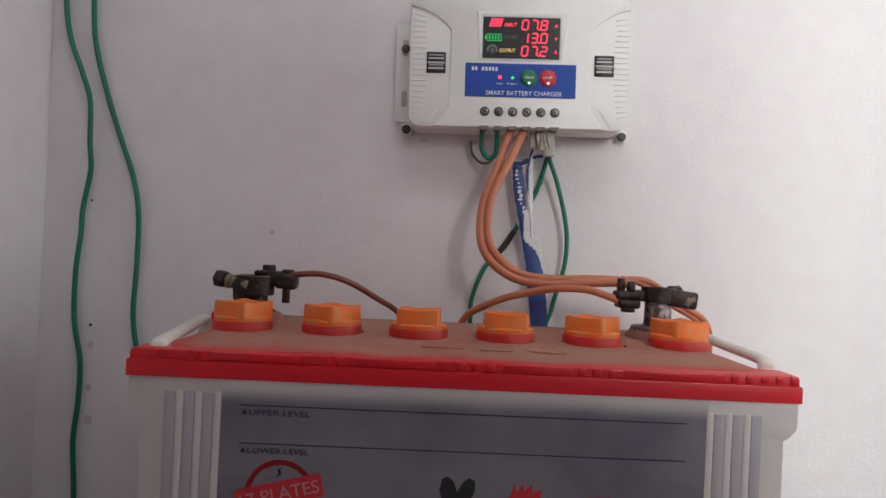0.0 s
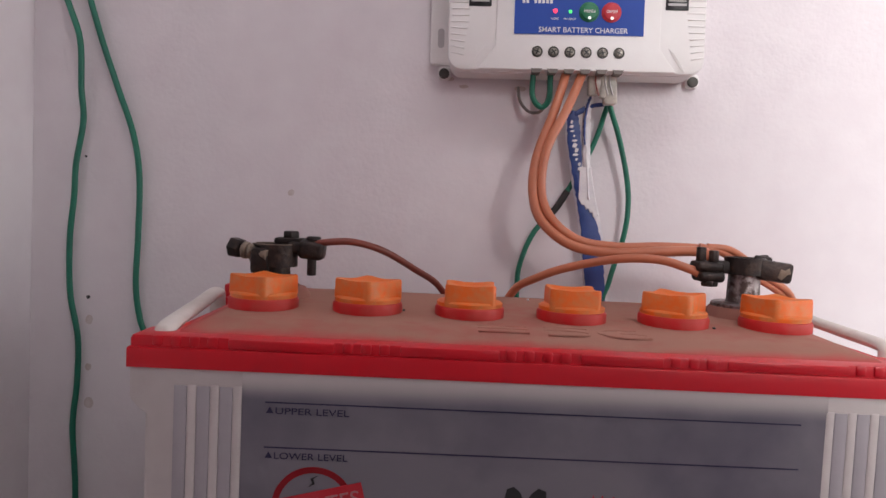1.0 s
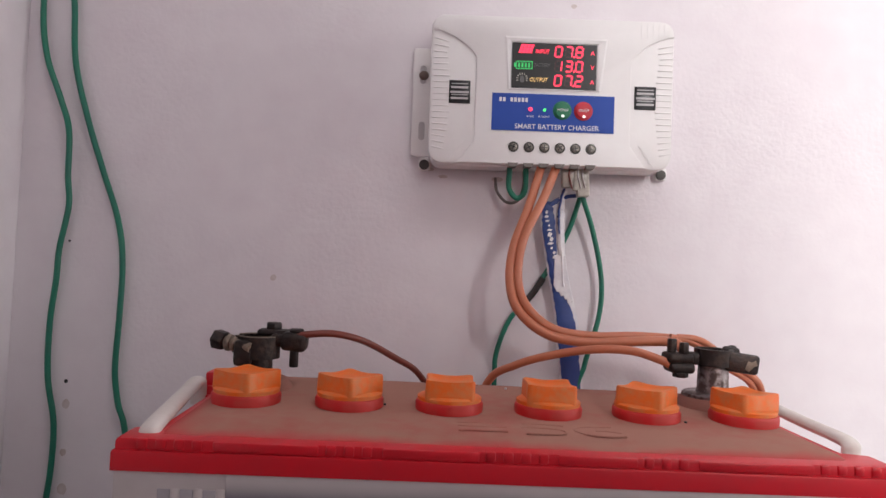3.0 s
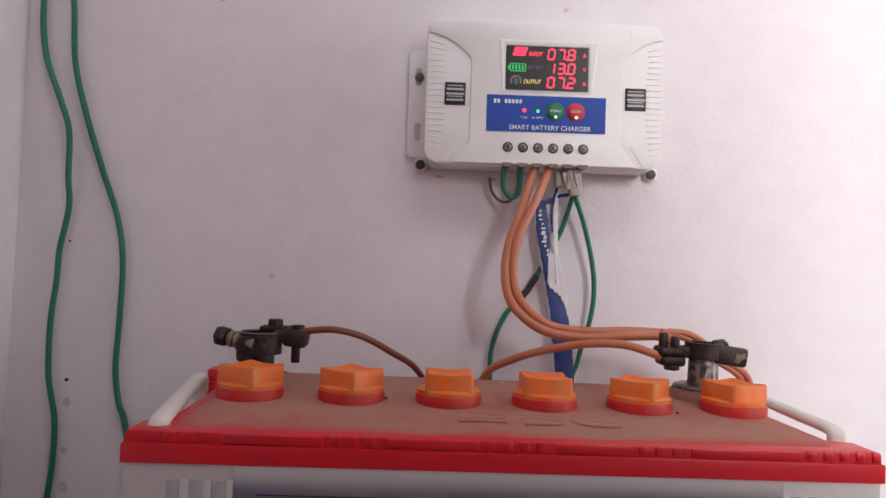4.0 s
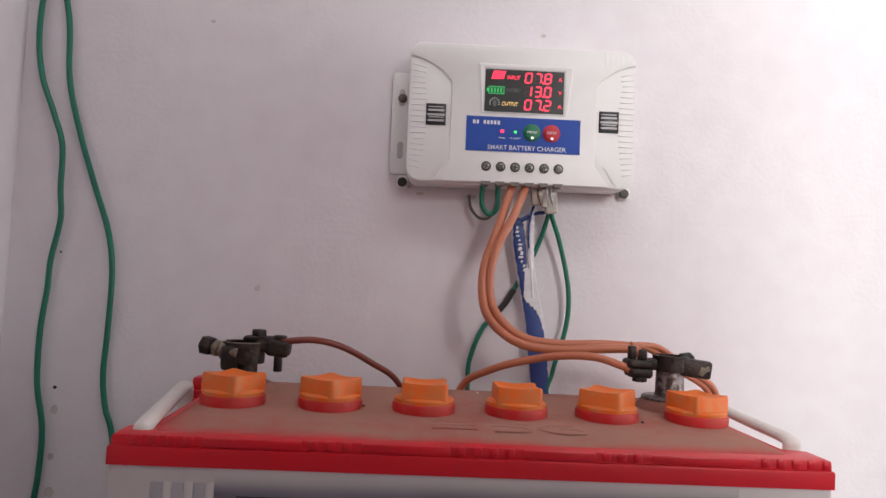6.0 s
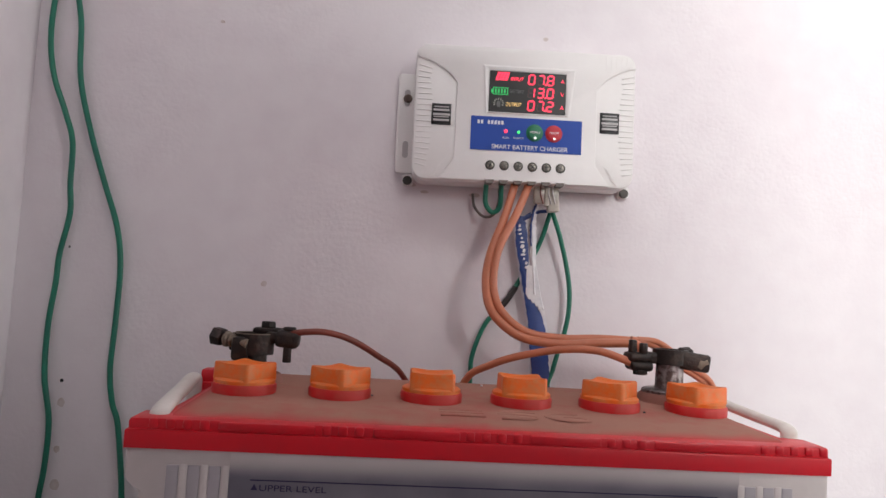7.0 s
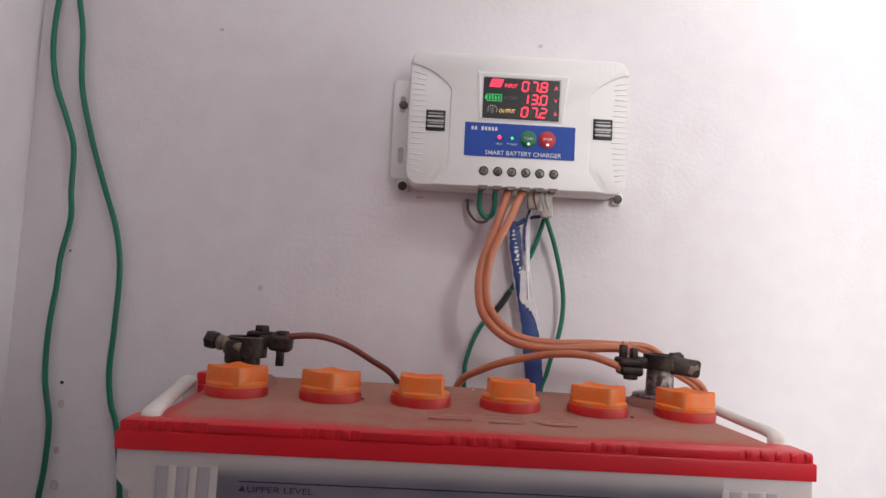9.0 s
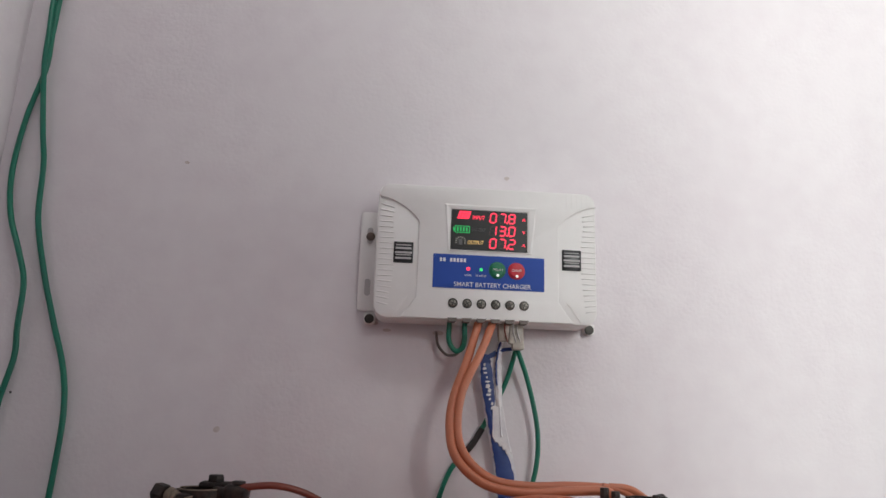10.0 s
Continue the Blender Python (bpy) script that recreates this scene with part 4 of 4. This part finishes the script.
strand("battery_cable", [(-0.1390, -0.1135, 0.2575), (-0.1292, -0.1130, 0.2600), (-0.1121, -0.108, 0.2608), (-0.0938, -0.094, 0.2552), (-0.0745, -0.072, 0.2426), (-0.0554, -0.050, 0.2274), (-0.044, -0.034, 0.200), (-0.040, -0.025, 0.14), (-0.040, -0.02, FLOOR + 0.004)],
       0.0024, BROWN, "dark brown cable from the clamp down behind the battery", "power cable")
strand("battery_cable", [(0.1160, -0.102, 0.2505), (0.1090, -0.102, 0.2535), (0.0898, -0.098, 0.2582), (0.0633, -0.090, 0.2566), (0.0334, -0.075, 0.2482), (0.0147, -0.060, 0.2389), (-0.0006, -0.045, 0.2270), (-0.009, -0.034, 0.200), (-0.012, -0.025, 0.14), (-0.012, -0.02, FLOOR + 0.004)],
       0.0030, COPPER, "orange-brown cable arching from behind the battery to the clamp", "power cable", "orange cables")
strand("earth_wire", [(0.0655, -0.022, 0.388), (0.0665, -0.020, 0.374), (0.0765, -0.016, 0.348), (0.085, -0.013, 0.318), (0.088, -0.012, 0.295), (0.086, -0.012, 0.271), (0.077, -0.012, 0.236), (0.070, -0.012, 0.19), (0.070, -0.01, FLOOR + 0.003)],
       0.0021, GREEN, "green insulated wire hanging from the charger", "wire", "green charger wires")
strand("earth_wire", [(0.070, -0.020, 0.388), (0.067, -0.010, 0.369), (0.058, -0.0055, 0.338), (0.034, -0.0055, 0.292), (0.016, -0.006, 0.270), (0.006, -0.007, 0.243), (0.005, -0.007, 0.220), (0.006, -0.007, 0.15), (0.006, -0.006, FLOOR + 0.003)],
       0.0021, GREEN, "green insulated wire passing behind the blue strip", "wire", "green charger wires")
tagged(part("tape_sleeve", tube([(0.041, -0.0055, 0.304), (0.034, -0.0055, 0.292), (0.0265, -0.0057, 0.2825)], 0.0028, 12, 4), TAPE, None, "black tape wound round the green wire", smooth=80), "", "tape")
strand("jumper_wire", [(0.0075, -0.026, 0.397), (0.0075, -0.025, 0.388), (0.008, -0.024, 0.374), (0.0145, -0.023, 0.3665), (0.0205, -0.024, 0.372), (0.0205, -0.026, 0.388), (0.0205, -0.026, 0.397)],
       0.0022, GREEN, "short green wire looped between two terminals", "wire")
# loop darkened to the shadow's tone under the charger
strand("lead", [(-0.002, -0.004, 0.384), (0.000, -0.009, 0.372), (0.008, -0.010, 0.364), (0.017, -0.010, 0.366), (0.021, -0.010, 0.378), (0.021, -0.008, 0.39)],
       0.0012, GATE, "thin lead loop in the dark grey of the shadow under the charger", "wire")


def ribbon(left, right, y, jag=0.0, seed=1, bulge=0.0012):
    """A folded strip between two edges given as (x, z) lines, at depth y, with an uneven border."""
    rnd = random.Random(seed)
    bm = bmesh.new()
    rows = []
    for p, q in zip(spline([(x, 0, z) for x, z in left], 8), spline([(x, 0, z) for x, z in right], 8)):
        lo, hi = p.x + jag * rnd.uniform(-1, 1), q.x + jag * rnd.uniform(-1, 1)
        rows.append([bm.verts.new(v) for v in ((lo, y + 0.003, p.z), (lo, y, p.z), (lo + (hi - lo) * 0.4, y - bulge * (1 + rnd.uniform(-0.4, 0.4)), (p.z + q.z) / 2), (hi, y + 0.0003, q.z), (hi, y + 0.003, q.z))])
    for u, v in zip(rows, rows[1:]):
        for k in range(5):
            bm.faces.new((u[k], u[(k + 1) % 5], v[(k + 1) % 5], v[k]))
    bm.faces.new(rows[0]), bm.faces.new(rows[-1])
    bmesh.ops.recalc_face_normals(bm, faces=bm.faces)
    return bm


strip = start("wrapping_strip", Matrix(), "torn blue and white plastic strip wrapped round wires", "wrapping")
EDGE_L = [(0.0376, 0.366), (0.0364, 0.3583), (0.0384, 0.3407), (0.0442, 0.3117), (0.0487, 0.2915), (0.0526, 0.2708), (0.0550, 0.2505), (0.0578, 0.2299), (0.062, 0.19)]
EDGE_R = [(0.0500, 0.366), (0.0538, 0.3583), (0.0553, 0.3407), (0.0588, 0.3117), (0.0646, 0.2915), (0.0696, 0.2708), (0.0728, 0.2505), (0.0752, 0.2299), (0.078, 0.19)]
EDGE_B = [(0.0440, 0.366), (0.0458, 0.3583), (0.0486, 0.3407), (0.0512, 0.3117), (0.0588, 0.2915), (0.0668, 0.2708), (0.0704, 0.2505), (0.0730, 0.2299), (0.076, 0.19)]
part("white_fold", ribbon([(x - 0.0010, z) for x, z in EDGE_L], EDGE_R, -0.0125, 0.00025, 3), WRAP_WHITE, strip, "torn white underside")
part("blue_fold", ribbon(EDGE_L, EDGE_B, -0.0140, 0.00045, 5), WRAP_BLUE, strip, "blue printed face")
part("torn_flap", prism([(0.0482, 0.3230), (0.0566, 0.3230), (0.0600, 0.3060), (0.0630, 0.2930), (0.0652, 0.2850), (0.0636, 0.2862), (0.0618, 0.2838), (0.0604, 0.2848), (0.0598, 0.2880), (0.0580, 0.2876), (0.0568, 0.2908), (0.0548, 0.2902), (0.0532, 0.2935), (0.0512, 0.2935), (0.0484, 0.2985)], -0.0147, -0.0156, "y", 0.0004), WRAP_WHITE, strip, "ragged white tear", smooth=0)
rnd = random.Random(7)
for k in range(11):
    z = 0.3575 - 0.0036 * k
    x = 0.0405 + (0.3575 - z) * 0.20 + rnd.uniform(-0.0012, 0.0012)
    w, h = rnd.uniform(0.0008, 0.0026), rnd.uniform(0.0006, 0.0017)
    part("pale_mark", prism([(x - w, z - h), (x + w * 0.4, z - h * 1.3), (x + w, z + h * 0.3), (x + w * 0.2, z + h), (x - w * 0.7, z + h * 0.7)], -0.0145, -0.0158, "y"), WRAP_WHITE, strip, smooth=0)
part("pale_end", ribbon([(0.0530, 0.3800), (0.0500, 0.3720), (0.0490, 0.3600), (0.0496, 0.3450), (0.0508, 0.3300), (0.0552, 0.2980)], [(0.0575, 0.3800), (0.0556, 0.3720), (0.0548, 0.3600), (0.0552, 0.3450), (0.0562, 0.3300), (0.0580, 0.2980)], -0.0150, 0.0005, 9), WRAP_WHITE, strip, "crumpled pale end")
part("blue_crease", ribbon([(0.0540, 0.3810), (0.0505, 0.3700), (0.0490, 0.3560), (0.0505, 0.3400)], [(0.0556, 0.3810), (0.0524, 0.3700), (0.0506, 0.3560), (0.0516, 0.3400)], -0.0166, 0.0003, 11, 0.0005), WRAP_BLUE, strip)
part("blue_crease", ribbon([(0.0420, 0.3650), (0.0480, 0.3690), (0.0560, 0.3720), (0.0650, 0.3735)], [(0.0430, 0.3615), (0.0490, 0.3650), (0.0560, 0.3690), (0.0645, 0.3705)], -0.0150, 0.0003, 12, 0.0005), WRAP_BLUE, strip)

block = start("wire_connector", pose(0.0595, -0.024, 0.3820, 0, -4, 0), "clear plastic connector with bare wire ends under charger", "connector")
part("shell", join(rbox(-0.0100, 0.0030, -0.0030, 0.0050, -0.0050, 0.0100, 0.0016, 2), rbox(0.0015, 0.0115, -0.0040, 0.0045, -0.0125, 0.0100, 0.0014, 2)), CLEAR, block)
part("shell_fold", rbox(-0.0012, 0.0034, -0.0047, 0.0010, -0.0075, 0.0090, 0.0012, 2), CLEAR, block, m=pose(0, 0, 0, 0, 7, 0))
for x in (-0.004, 0.003, 0.0065):
    part("bare_wire", tube([(x, -0.0048, 0.012), (x - 0.001, -0.0052, 0.004), (x + 0.0012, -0.0050, -0.006)], 0.0006, 6, 4), BROWN if x < 0 else GREYP, block)

# grit on the dusty deck
def grit(u, w, r, material, label):
    bm = bmesh.new()
    bmesh.ops.create_icosphere(bm, subdivisions=1, radius=r)
    for v in bm.verts:
        v.co *= 1 + 0.3 * noise.noise(v.co * 900)
        v.co.z *= 0.7
    tagged(part("grit", bm, material, None, label, B @ Matrix.Translation((u, w, lid_z(w) + 0.5 * r))), "", "grit", "grit on the lid")


for u, w, r, material, label in ((0.2171, 0.1382, 0.0011, WRAP_WHITE, "small white crumb lying on the dusty lid"), (0.1339, 0.0764, 0.0010, PRINT_BLACK, "small dark crumb lying on the dusty lid"),
                                 (0.3174, 0.0622, 0.0011, PRINT_BLACK, "small dark crumb lying on the dusty lid"), (0.2500, 0.1330, 0.0007, WRAP_WHITE, "small white crumb lying on the dusty lid")):
    grit(u, w, r, material, label)

# stains and specks on the paint
for x, z, r, k in ((-0.3450, 0.2000, 0.0016, 1.0), (-0.3440, 0.1815, 0.0030, 1.4), (-0.3440, 0.1420, 0.0026, 1.2), (-0.3430, 0.1120, 0.0040, 1.2), (-0.3490, 0.3150, 0.0010, 1), (-0.3530, 0.3640, 0.0022, 1.2), (-0.1805, 0.2930, 0.0026, 1.0), (-0.2340, 0.5240, 0.0022, 0.6),
                   (-0.0450, 0.3835, 0.0040, 0.35), (-0.0560, 0.3890, 0.0030, 0.5), (0.0000, 0.3835, 0.0050, 0.4), (0.0570, 0.5310, 0.0024, 0.8)):
    poly = [(x + r * (1 + 0.35 * noise.noise((x * 90 + j, z * 70, 1))) * math.cos(math.pi * j / 6), z + k * r * (1 + 0.35 * noise.noise((x * 50, z * 60 + j, 4))) * math.sin(math.pi * j / 6)) for j in range(12)]
    tagged(part("wall_stain", prism(poly, 0.001, -0.0003, "y"), PRINT_BLACK if r < 0.0019 else SPOT, None, "small dark speck on the painted wall" if r < 0.0019 else "faint brown damp stain on the painted wall", smooth=0), "", "stain")
